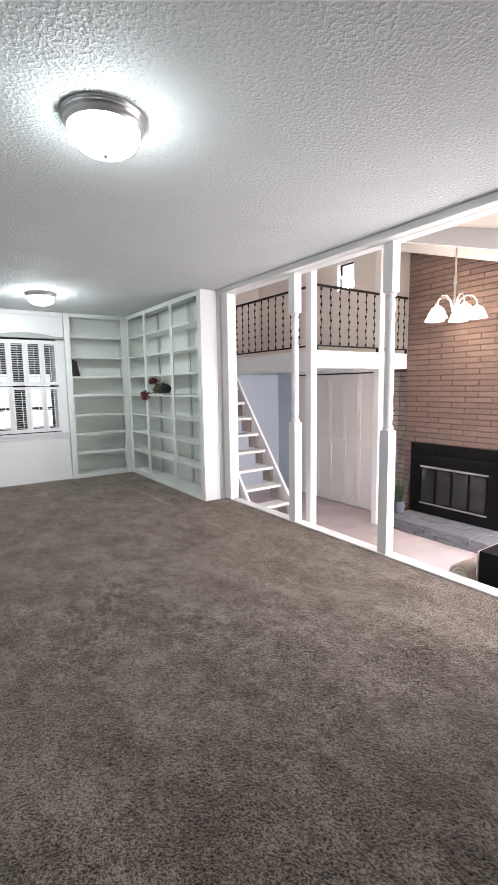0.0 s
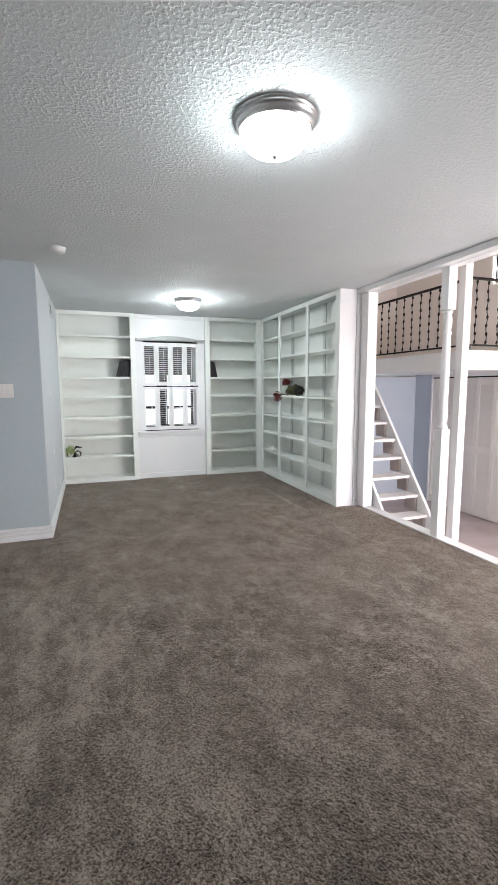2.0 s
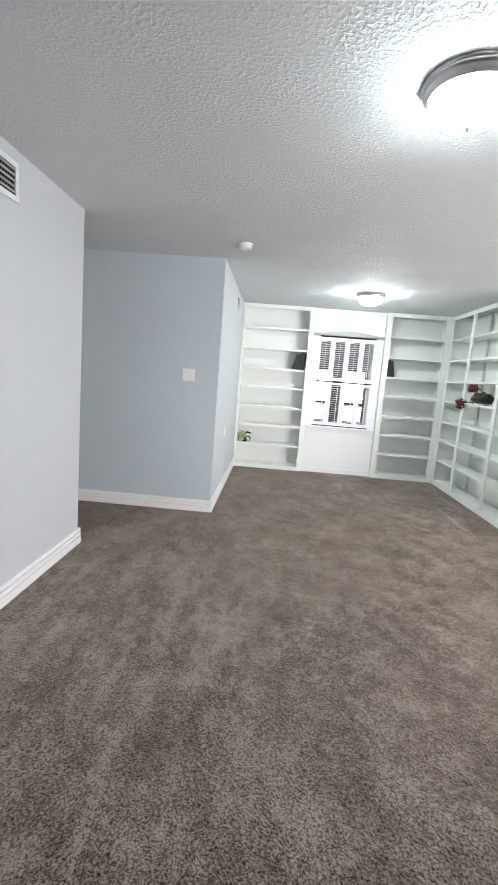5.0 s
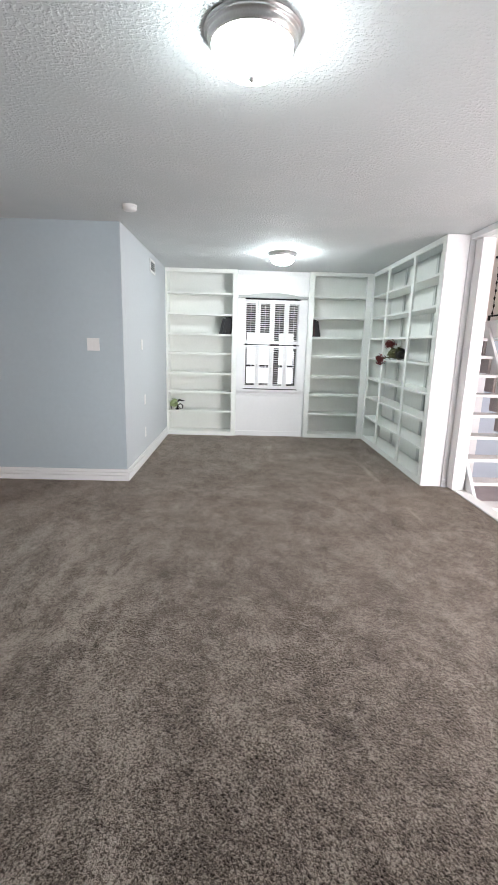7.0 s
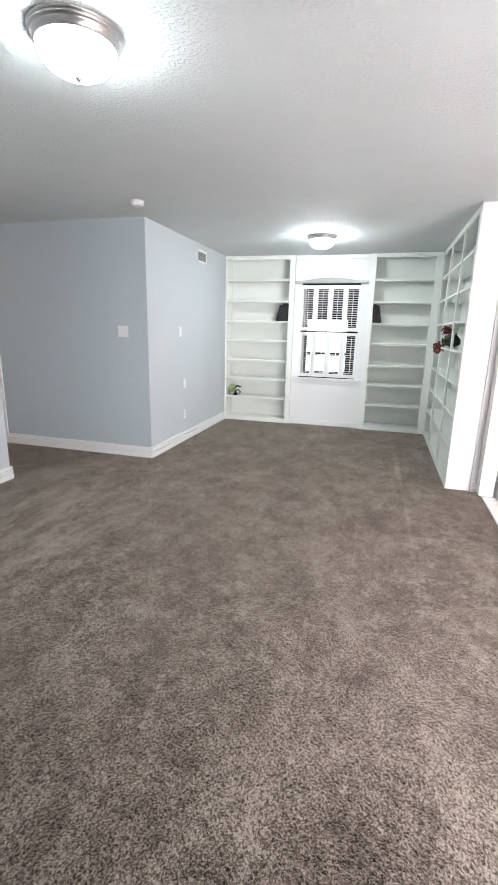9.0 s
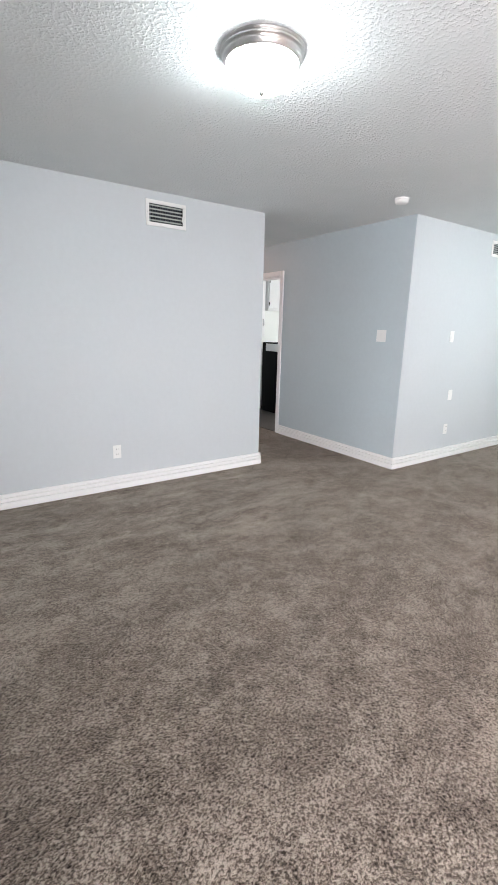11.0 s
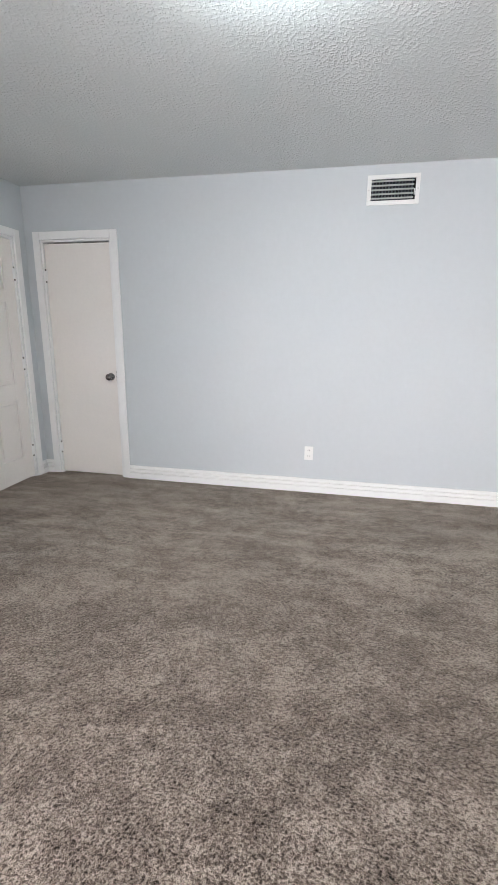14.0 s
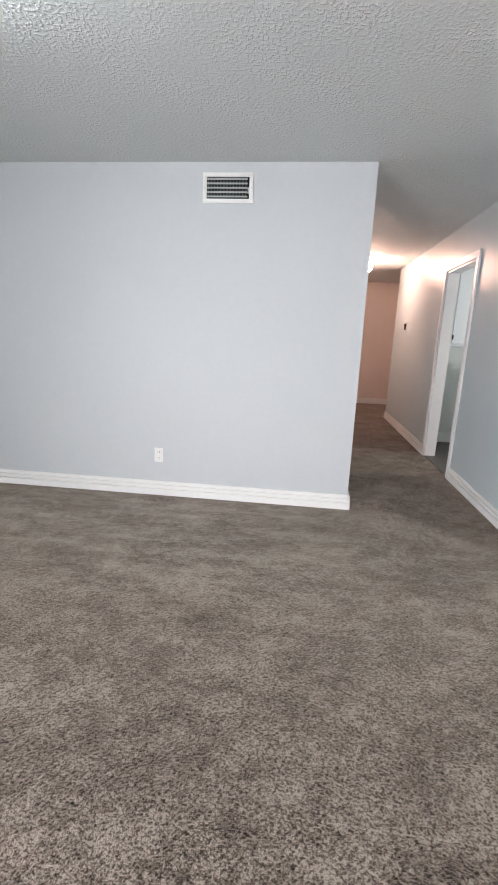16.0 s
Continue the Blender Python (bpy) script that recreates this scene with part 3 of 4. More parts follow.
def bookcase_north(x0, x1, sl, sr, label):
    """A built-in case facing -y; sl and sr are the widths of its front stiles."""
    root = thing("bookcase", ((x0 + x1) / 2, FY, 0), label, "bookcase", "built-in bookcases")
    w = (x1 - x0) / 2
    d = BKY - FY
    part("back_panel", boxes((-w + 0.002, d - 0.012, 0.0, w - 0.002, d, H - 0.006)), SHELF, root)
    part("side_panel", boxes((-w + 0.002, 0.0205, 0.0, -w + 0.022, d - 0.013, H - 0.006)), SHELF, root)
    part("side_panel", boxes((w - 0.022, 0.0205, 0.0, w - 0.002, d - 0.013, H - 0.006)), SHELF, root)
    part("stile", boxes((-w, 0, 0.0, -w + sl, 0.02, H - 0.004), bevel=0.002), SHELF, root)
    part("stile", boxes((w - sr, 0, 0.0, w, 0.02, H - 0.004), bevel=0.002), SHELF, root)
    part("top_rail", boxes((-w + sl, 0.001, H - 0.058, w - sr, 0.02, H - 0.004), bevel=0.002), SHELF, root)
    part("base", boxes((-w + sl, 0.001, 0.0, w - sr, 0.02, 0.058), (-w + 0.022, 0.021, 0.035, w - 0.022, d - 0.013, 0.055)), SHELF, root)
    for z in SHELVES:
        part("shelf", boxes((-w + 0.0225, 0.012 if sl > 1 else 0.021, z - 0.022, w - 0.0225, d - 0.013, z), (-w + sl, 0.004, z - 0.026, w - sr, 0.0205, z + 0.001), bevel=0.0015), SHELF, root)
    return root


bookcase_north(-1.118, -0.066, 0.03, 0.072, "white built-in bookcase, nearly empty, with books and an ornament")
bookcase_north(0.978, 1.899, 0.078, 0.085, "white built-in bookcase beside the window, nearly empty")

EX = 1.90
eb = thing("bookcase", (EX, 5.38, 0), "long white three-bay built-in bookcase with battened back", "bookcase", "built-in bookcases")
ya, yb2, dx = 4.18 - 5.38, 6.578 - 5.38, 0.298
part("back_panel", boxes((dx - 0.012, ya + 0.021, 0, dx, yb2 + 0.3, H - 0.006)), SHELF, eb)
part("end_panel", boxes((0, ya, 0, 0.21, ya + 0.02, H - 0.004), bevel=0.002), WHITE, eb, "white end panel facing the room")
stiles = [(ya + 0.0205, ya + 0.10), (4.92 - 5.38, 5.035 - 5.38), (5.80 - 5.38, 5.92 - 5.38), (6.50 - 5.38, yb2)]
for a, b in stiles:
    a2, b2 = (a + b) / 2 - 0.036, (a + b) / 2 + 0.036
    if a == stiles[-1][0]:
        a2, b2 = a, b
    part("stile", boxes((0, a2, 0, 0.02, b2, H - 0.004), bevel=0.002), SHELF, eb)
a, b = ya + 0.0205, yb2 - 0.021
part("end_panel", boxes((0.0205, yb2 - 0.02, 0, dx - 0.0125, yb2 - 0.001, H - 0.006)), SHELF, eb)
for m in (5.02 - 5.38, 6.01 - 5.38):
    part("back_batten", boxes((dx - 0.026, m - 0.03, 0.06, dx - 0.0125, m + 0.03, H - 0.008)), BATTENW, eb)
for z in SHELVES:
    part("shelf", boxes((0.008, a + 0.0005, z - 0.024, dx - 0.0265, b - 0.0005, z), bevel=0.0015), SHELF, eb)
part("bottom_shelf", boxes((0.021, a + 0.0005, 0.035, dx - 0.0265, b - 0.0005, 0.055)), SHELF, eb)
part("top_rail", boxes((0.001, ya + 0.021, H - 0.058, 0.0195, yb2 - 0.001, H - 0.0045)), SHELF, eb)
part("base", boxes((0.001, ya + 0.021, 0, 0.0195, yb2 - 0.001, 0.07)), SHELF, eb)

# ---- window bay ----
PY = 6.642
BX0, BX1 = -0.064, 0.976
win = thing("window_1", ((BX0 + BX1) / 2, PY, 0), "white shuttered window in a panelled bay", "window", kind="structure")
bw = (BX1 - BX0) / 2
cxw = (BX0 + BX1) / 2
part("apron_panel", boxes((-bw, 0, 0, bw, 0.02, 0.69)), WHITE, win)
part("apron_base", boxes((-bw, -0.012, 0.0, bw, -0.0005, 0.075), bevel=0.003), WHITE, win)
part("head_panel", boxes((-bw, 0, 2.11, bw, 0.02, H - 0.004)), WHITE, win)
part("head_rail", boxes((-bw, -0.014, H - 0.06, bw, -0.0005, H - 0.004), bevel=0.003), WHITE, win)
part("window_sill", boxes((-bw + 0.004, -0.035, 0.69, bw - 0.004, 0.05, 0.722), (-bw + 0.02, -0.014, 0.64, bw - 0.02, -0.001, 0.688), bevel=0.004), WHITE, win)
part("window_frame", boxes((-bw, 0.0, 0.722, -bw + 0.115, 0.02, 2.11), (bw - 0.115, 0.0, 0.722, bw, 0.02, 2.11), bevel=0.003), WHITE, win)
part("lining", boxes((-bw + 0.10, 0.02, 0.70, -bw + 0.115, 0.39, 2.12), (bw - 0.115, 0.02, 0.70, bw - 0.10, 0.39, 2.12), (-bw + 0.115, 0.02, 2.10, bw - 0.115, 0.39, 2.12), (-bw + 0.115, 0.05, 0.70, bw - 0.115, 0.39, 0.715)), WHITE, win)


def valance():
    """A board with a shallow arched top edge."""
    bm = bmesh.new()
    n, lo = 24, 2.062
    top = [(-bw + 0.01 + (2 * bw - 0.02) * k / n, 2.09 + 0.042 * max(0.0, math.sin(math.pi * (k / n - 0.12) / 0.76)) if 0.12 < k / n < 0.88 else 2.09) for k in range(n + 1)]
    f = [bm.verts.new((x, -0.085, z)) for x, z in top] + [bm.verts.new((bw - 0.01, -0.085, lo)), bm.verts.new((-bw + 0.01, -0.085, lo))]
    bm.faces.new(f)
    r = bmesh.ops.extrude_face_region(bm, geom=bm.faces[:])
    bmesh.ops.translate(bm, vec=(0, 0.084, 0), verts=[v for v in r["geom"] if isinstance(v, bmesh.types.BMVert)])
    bmesh.ops.recalc_face_normals(bm, faces=bm.faces)
    return bm


part("valance", valance(), BATTEN, win, "shallow arched valance board")
# Thin black strips at the slots above, between and below the shutter rows
part("shutter_dark_strip", boxes((-bw + 0.10, 0.0, 1.385, bw - 0.10, 0.05, 1.398)), BLACK, win)
part("shutter_dark_strip", boxes((-bw + 0.10, 0.0, 2.045, bw - 0.10, 0.045, 2.056)), BLACK, win)
part("shutter_dark_strip", boxes((-bw + 0.10, 0.0, 0.723, bw - 0.10, 0.045, 0.731)), BLACK, win)
part("window_sash", boxes((-bw + 0.115, 0.30, 0.72, -bw + 0.155, 0.34, 2.10), (bw - 0.155, 0.30, 0.72, bw - 0.115, 0.34, 2.10), (-bw + 0.155, 0.30, 0.72, bw - 0.155, 0.34, 0.79), (-bw + 0.155, 0.30, 2.03, bw - 0.155, 0.34, 2.10), (-bw + 0.155, 0.30, 1.04, bw - 0.155, 0.34, 1.085)), DARKWOOD, win, "dark sash bars behind the shutters")
pane = part("pane", boxes((-bw + 0.15, 0.318, 0.78, bw - 0.15, 0.322, 2.04)), GLASS, win)
pane.visible_shadow = False
slat_mesh = {}


def slat(width, tilt):
    """A thin louvre with lens-shaped section."""
    key = (round(width, 3), tilt)
    if key not in slat_mesh:
        bm = bmesh.new()
        box(bm, -width / 2, -0.020, -0.003, width / 2, 0.020, 0.003, bevel=0.0015)
        bmesh.ops.rotate(bm, cent=(0, 0, 0), matrix=Matrix.Rotation(radians(tilt), 3, "X"), verts=bm.verts)
        slat_mesh[key] = mesh_of("slat", bm, WHITE)
    return slat_mesh[key]


for row, (z0, z1, g0, g1) in enumerate(((1.405, 2.04, 1.455, 1.985), (0.735, 1.38, 0.785, 1.345))):
    for col in range(4):
        x0 = -0.425 + col * 0.2125
        x1 = x0 + 0.2105
        sh = part("shutter_panel", boxes((x0, 0.004, z0, x0 + 0.036, 0.03, z1), (x1 - 0.036, 0.004, z0, x1, 0.03, z1), (x0 + 0.036, 0.004, z0, x1 - 0.036, 0.03, g0), (x0 + 0.036, 0.004, g1, x1 - 0.036, 0.03, z1), bevel=0.002), WHITE, win)
        n = 17
        for k in range(n):
            s = new("slat", slat(0.137, -4 if row else -6))
            s.parent = sh
            s.location = ((x0 + x1) / 2, 0.017, g0 + (k + 0.5) * (g1 - g0) / n)
        rod = new("tilt_rod", mesh_of("tilt_rod", boxes((-0.005, -0.004, g0 + 0.03, 0.005, 0.003, g1 - 0.03)), WHITE))
        rod.parent = sh
        rod.location = ((x0 + x1) / 2 + (0.02 if row else 0.0), -0.008, 0)

# ---- small things on the shelves ----


def book(x, y, z, thick, height, depth, lean, cover, label):
    root = thing("book", (x, y, z), label, "book", "books on the shelves")
    part("cover", boxes((-thick / 2, 0, 0, -thick / 2 + 0.003, depth, height), (thick / 2 - 0.003, 0, 0, thick / 2, depth, height), (-thick / 2 + 0.003, 0, 0, thick / 2 - 0.003, 0.004, height), bevel=0.001), cover, root)
    part("pages", boxes((-thick / 2 + 0.0035, 0.0045, 0.004, thick / 2 - 0.0035, depth - 0.004, height - 0.004)), PAPER, root)
    root.rotation_euler = (0, radians(lean), 0)
    return root


for x, h_, lean in ((-0.318, 0.235, 14), (-0.268, 0.25, 12), (-0.222, 0.252, 10), (-0.178, 0.25, 7)):
    book(x, 6.64, 1.5305, 0.042, h_, 0.19, lean, BOOKD, "black-covered book leaning on a white shelf")
for x, h_, lean, m_ in ((1.085, 0.25, -5, BOOKR), (1.125, 0.246, -8, BOOKD), (1.165, 0.235, -11, BOOKD)):
    book(x, 6.64, 1.5305, 0.042, h_, 0.19, lean, m_, "dark-covered book leaning on a white shelf")


def petal_ball(centre, radius, count, size, seed, squash=1.0):
    """Many small curled petals or leaves round a centre."""
    rnd = random.Random(seed)
    bm = bmesh.new()
    c = Vector(centre)
    for _ in range(count):
        d = Vector((rnd.gauss(0, 1), rnd.gauss(0, 1), rnd.gauss(0, squash))).normalized()
        p = c + d * radius * rnd.uniform(0.35, 1.0)
        a = d.cross(Vector((rnd.random(), rnd.random(), rnd.random()))).normalized()
        b = d.cross(a)
        s = size * rnd.uniform(0.7, 1.3)
        q = [p - a * s, p - b * s * 0.6 + d * s * 0.35, p + a * s + d * s * 0.2, p + b * s * 0.6 + d * s * 0.35]
        v = [bm.verts.new(x) for x in q]
        bm.faces.new((v[0], v[1], v[2]))
        bm.faces.new((v[0], v[2], v[3]))
    return bm


fl = thing("dried_flowers", (1.945, 5.58, 1.253), "dusty red and olive dried flower bunch lying on a shelf", "flowers")
part("blossom", petal_ball((-0.06, 0.29, -0.01), 0.075, 150, 0.022, 1), REDF, fl, "dark red bloom hanging over the shelf edge")
part("blossom", petal_ball((0.0, 0.10, 0.19), 0.07, 120, 0.02, 2, 0.5), REDF, fl, "dusty red bloom standing up")
part("foliage", petal_ball((0.02, -0.06, 0.075), 0.10, 170, 0.028, 3, 0.6), OLIVE, fl, "olive leaves")
part("foliage", petal_ball((0.02, -0.27, 0.07), 0.075, 120, 0.024, 4, 0.8), DARKWOOD, fl, "dark dried leaves")
part("stem", tube([(0.02, -0.2, 0.02), (0.0, 0.0, 0.03), (-0.04, 0.2, 0.012), (-0.06, 0.30, 0.0)], 0.006), OLIVE, fl)
part("stem", tube([(0.02, -0.1, 0.02), (0.01, 0.03, 0.08), (0.0, 0.09, 0.17)], 0.005), OLIVE, fl)

orn = thing("ornament", (-0.965, 6.66, 0.381), "small pale green and black curled leaf ornament", "ornament")
part("body", petal_ball((-0.055, 0, 0.10), 0.062, 170, 0.024, 6, 0.9), GREENL, orn, "pale green leafy body")
part("base", lathe([(0.0, 0.0), (0.035, 0.0), (0.03, 0.012), (0.012, 0.03), (0.01, 0.05), (0.0, 0.05)], 16), BLACK, orn)
bm = tube([(-0.085, 0, 0.004), (-0.10, 0, 0.04), (-0.06, 0, 0.075), (0.0, 0, 0.06), (0.03, 0, 0.03), (0.055, 0, 0.004)], [0.004, 0.008, 0.008, 0.009, 0.008, 0.004])
tube([(0.0, 0, 0.06), (0.05, 0, 0.09), (0.085, 0, 0.06), (0.08, 0, 0.02), (0.06, 0, 0.005)], [0.007, 0.009, 0.009, 0.007, 0.004], bm=bm)
tube([(0.0, 0, 0.11), (0.03, 0.0, 0.15), (0.07, 0, 0.135), (0.11, 0, 0.14)], [0.006, 0.016, 0.012, 0.003], bm=bm)
part("curl", bm, BLACK, orn, "black curled metal leaves", smooth=True)

# ---- fixtures of the carpeted room ----


def ceiling_lamp(name, x, y, bowl, label, strength_label=""):
    root = thing(name, (x, y, H), label, "ceiling lamp", "flush ceiling lamps")
    pan = [(0.0, 0.0), (0.165, 0.0), (0.170, -0.004), (0.169, -0.010), (0.164, -0.012), (0.163, -0.014), (0.166, -0.018), (0.164, -0.022), (0.158, -0.024), (0.157, -0.030),
           (0.154, -0.040), (0.149, -0.048), (0.145, -0.051), (0.134, -0.042), (0.0, -0.036)]
    part("pan", lathe(pan, 48), NICKEL, root, "stepped brushed nickel pan", smooth=True)
    prof = [(0.136, -0.042)] + [(0.142 * math.cos(a) ** 0.8, -0.049 - 0.087 * math.sin(a)) for a in [k * math.pi / 2 / 10 for k in range(10)]] + [(0.0, -0.136)]
    part("bowl", lathe(prof, 48), bowl, root, "glowing frosted glass bowl", smooth=True)
    part("finial", lathe([(0.0, -0.134), (0.012, -0.137), (0.013, -0.143), (0.007, -0.151), (0.0, -0.157)], 16), NICKEL, root, smooth=True)
    return root


ceiling_lamp("ceiling_lamp", 0.028, 1.553, BOWL, "lit flush ceiling lamp with frosted bowl and nickel pan")
ceiling_lamp("ceiling_lamp", 0.462, 5.33, BOWL_FAR, "lit flush ceiling lamp near the bookcases")

sd = thing("smoke_detector", (-0.905, 3.64, H), "round white smoke detector on the ceiling", "smoke detector")
part("base", lathe([(0.0, 0), (0.058, 0), (0.058, -0.012), (0.0, -0.012)], 32), PLASTIC, sd, smooth=False)
part("cover", lathe([(0.054, -0.0125), (0.054, -0.028), (0.045, -0.040), (0.0, -0.043)], 32), PLASTIC, sd, smooth=True)


def air_vent(name, axis, c, side, a, b, z0, z1, slats, label):
    """A framed grille with slats before a black sheet painted as duct shade, on a wall facing side along axis."""
    m = (a + b) / 2
    root = thing(name, (c, m, z0) if axis == "x" else (m, c, z0), label, "air vent")
    w, h_, s = (b - a) / 2, z1 - z0, side

    def bx(d0, d1, u0, u1, v0, v1):
        return (min(s * d0, s * d1), u0, v0, max(s * d0, s * d1), u1, v1)
    e = 0.028
    part("frame", boxes(bx(0, 0.01, -w, w, 0, e), bx(0, 0.01, -w, w, h_ - e, h_), bx(0, 0.01, -w, -w + e, e, h_ - e), bx(0, 0.01, w - e, w, e, h_ - e), bevel=0.002), PLASTIC, root)
    # No duct is built; this black sheet supplies its shade
    part("backing", boxes(bx(0.0005, 0.002, -w + e, w - e, e, h_ - e)), BLACK, root, "black sheet standing for the shade inside the duct")
    n = int((2 * w - 2 * e) / 0.022)
    part("rear_grid", boxes(*[bx(0.0025, 0.004, -w + e + (k + 0.3) * 0.022, -w + e + (k + 0.62) * 0.022, e, h_ - e) for k in range(n)]), GREYPOT, root)
    for k in range(slats):
        z = e + (k + 0.5) * (h_ - 2 * e) / slats
        part("slat", boxes(bx(0.0045, 0.012, -w + e, w - e - 0.012, z - 0.0045, z + 0.0045)), BATTEN, root)
    part("lever", boxes(bx(0.006, 0.016, w - e - 0.009, w - e - 0.004, h_ * 0.3, h_ * 0.5)), PLASTIC, root)
    for u in (-w + 0.012, w - 0.012):
        part("screw", boxes(bx(0.010, 0.0115, u - 0.004, u + 0.004, h_ / 2 - 0.004, h_ / 2 + 0.004)), NICKEL, root)
    return root


air_vent("air_vent", "x", -2.0, 1, 1.882, 2.236, 2.185, 2.378, 5, "white metal air vent high on the wall")
air_vent("air_vent", "x", -1.12, 1, 5.48, 5.80, 2.215, 2.375, 5, "white metal air vent near the ceiling")


def plate(name, axis, c, side, u, z, w, h_, kind_, label, category):
    root = thing(name, (c, u, z) if axis == "x" else (u, c, z), label, category)

    def bx(d0, d1, u0, u1, v0, v1):
        lo, hi = min(side * d0, side * d1), max(side * d0, side * d1)
        return (lo, u0, v0, hi, u1, v1) if axis == "x" else (u0, lo, v0, u1, hi, v1)
    part("cover_plate", boxes(bx(0, 0.006, -w / 2, w / 2, -h_ / 2, h_ / 2), bevel=0.002), PLASTIC, root)
    if kind_ == "outlet":
        for v in (-0.024, 0.024):
            part("socket", boxes(bx(0.006, 0.0085, -0.016, 0.016, v - 0.014, v + 0.014), bevel=0.001), PLASTIC, root)
            part("slot", boxes(bx(0.0085, 0.009, -0.008, -0.005, v - 0.004, v + 0.006), bx(0.0085, 0.009, 0.005, 0.008, v - 0.004, v + 0.006)), BLACK, root)
    elif kind_ == "switch":
        for k in ((-0.023, 0.023) if w > 0.1 else (0.0,)):
            part("rocker", boxes(bx(0.006, 0.010, k - 0.015, k + 0.015, -0.032, 0.032), bevel=0.002), PLASTIC, root)
    return root


plate("outlet", "x", -2.0, 1, 1.552, 0.335, 0.07, 0.115, "outlet", "white double wall outlet above the skirting", "outlet")
plate("light_switch", "y", 4.15, -1, -1.406, 1.35, 0.118, 0.118, "switch", "white double rocker light switch on the wall", "switch")
plate("light_switch", "x", -1.12, 1, 4.94, 1.355, 0.07, 0.115, "switch", "single white light switch on the wall", "switch")
plate("wall_plate", "x", -1.12, 1, 5.05, 0.722, 0.07, 0.115, "blank", "blank white wall plate", "wall plate")
plate("outlet", "x", -1.12, 1, 5.04, 0.335, 0.07, 0.115, "outlet", "white double wall outlet in the library corner", "outlet")
th = plate("thermostat", "y", 4.15, -1, -5.75, 1.52, 0.075, 0.11, "blank", "small dark thermostat in the hallway", "thermostat")
part("display", boxes((-0.03, -0.02, -0.045, 0.03, -0.0065, 0.045), bevel=0.002), DARKWOOD, th)

hl = thing("hall_lamp", (-5.75, 3.51, H), "lit small globe lamp on the hallway ceiling", "ceiling lamp")
part("base", lathe([(0.0, 0), (0.09, 0), (0.085, -0.02), (0.05, -0.03), (0.0, -0.03)], 32), NICKEL, hl, smooth=True)
part("globe", lathe([(0.034, -0.028)] + [(0.070 * math.sin(a), -0.102 + 0.070 * math.cos(a)) for a in [0.5 + k * (math.pi - 0.5) / 12 for k in range(12)]] + [(0.0, -0.172)], 32), HALLB, hl, "glowing warm globe", smooth=True)

# ---- kitchen seen through the doorway ----


def wall_cabinet(x0, y0, z0, x1, y1, z1, label):
    """A cabinet box facing +x with one door leaf, a wire pull and two hinges."""
    root = thing("wall_cabinet", ((x0 + x1) / 2, (y0 + y1) / 2, z0), label, "cabinet", "kitchen wall cabinets")
    hx, hy, h_ = (x1 - x0) / 2, (y1 - y0) / 2, z1 - z0
    part("body", boxes((-hx, -hy, 0, hx, hy, h_), bevel=0.002), WHITE, root)
    u0, u1, f = -hy + 0.012, hy - 0.012, hx + 0.019
    dr = part("door", boxes((hx + 0.0005, u0, 0.014, f, u1, h_ - 0.014), bevel=0.004), WHITE, root)
    part("handle", tube([(f, u1 - 0.04, 0.16), (f + 0.026, u1 - 0.04, 0.17), (f + 0.026, u1 - 0.04, 0.25), (f, u1 - 0.04, 0.26)], 0.006), CHROME, dr, "dark wire pull", smooth=True)
    for z in (0.09, h_ - 0.12):
        part("hinge", boxes((f + 0.0005, u0 - 0.004, z - 0.03, f + 0.006, u0 + 0.014, z + 0.03), bevel=0.001), DARKMETAL, dr, "dark exposed hinge")
    part("bottom_rail", boxes((-hx + 0.002, -hy - 0.004, -0.02, hx + 0.022, hy + 0.004, -0.0005), bevel=0.002), WHITE, root)
    return root


wall_cabinet(-4.798, 4.50, 1.29, -4.72, 5.105, 2.30, "white kitchen wall cabinet with a dark wire pull")
wall_cabinet(-4.798, 5.145, 1.72, -4.70, 5.75, 2.30, "white kitchen cabinet with dark hinges above the range")
rg = thing("kitchen_range", (-4.25, 5.17, 0.006), "black kitchen range standing against the wall", "range")
part("body", boxes((-0.37, -0.17, 0, 0.3, 0.33, 1.17), bevel=0.008), BLACK, rg)
part("control_panel", boxes((-0.25, -0.19, 1.03, 0.26, -0.171, 1.15), bevel=0.003), PLASTIC, rg, "white panel on the range")

# ---- partition posts ----


def turned_post(x, y):
    root = thing("turned_post", (x, y, 0.012), "white painted square post with a turned middle", "post", "posts of the open partition")
    part("lower_block", boxes((-0.0445, -0.0445, 0, 0.0445, 0.0445, 0.985), bevel=0.004), WHITE, root)
    part("upper_block", boxes((-0.0445, -0.0445, 2.02, 0.0445, 0.0445, 2.378), bevel=0.004), WHITE, root)
    prof = [(0.0, 0.984), (0.0405, 0.985), (0.0431, 1.0), (0.0387, 1.015), (0.0299, 1.03), (0.0317, 1.06), (0.0378, 1.10), (0.0396, 1.125), (0.0326, 1.14), (0.0378, 1.155), (0.0378, 1.17), (0.0317, 1.185),
            (0.0352, 1.25), (0.0378, 1.40), (0.0370, 1.55), (0.0334, 1.72), (0.0299, 1.80), (0.0370, 1.815), (0.0370, 1.83), (0.0308, 1.85), (0.0352, 1.88), (0.0405, 1.915), (0.0387, 1.95), (0.0317, 1.97), (0.0299, 1.985), (0.0405, 2.0), (0.0422, 2.015), (0.0, 2.021)]
    part("turning", lathe(prof, 24), WHITE, root, smooth=True)
    return root


p1 = turned_post(2.24, 2.95)
copy_thing(p1, pose(2.24, 1.85, 0.012))

# ---- sunken room: staircase, loft posts and railing ----
st = thing("staircase", (2.6, 3.52, LOW), "steep white open-riser staircase up to the loft", "staircase")
RUN, RISE = 0.158, 0.205
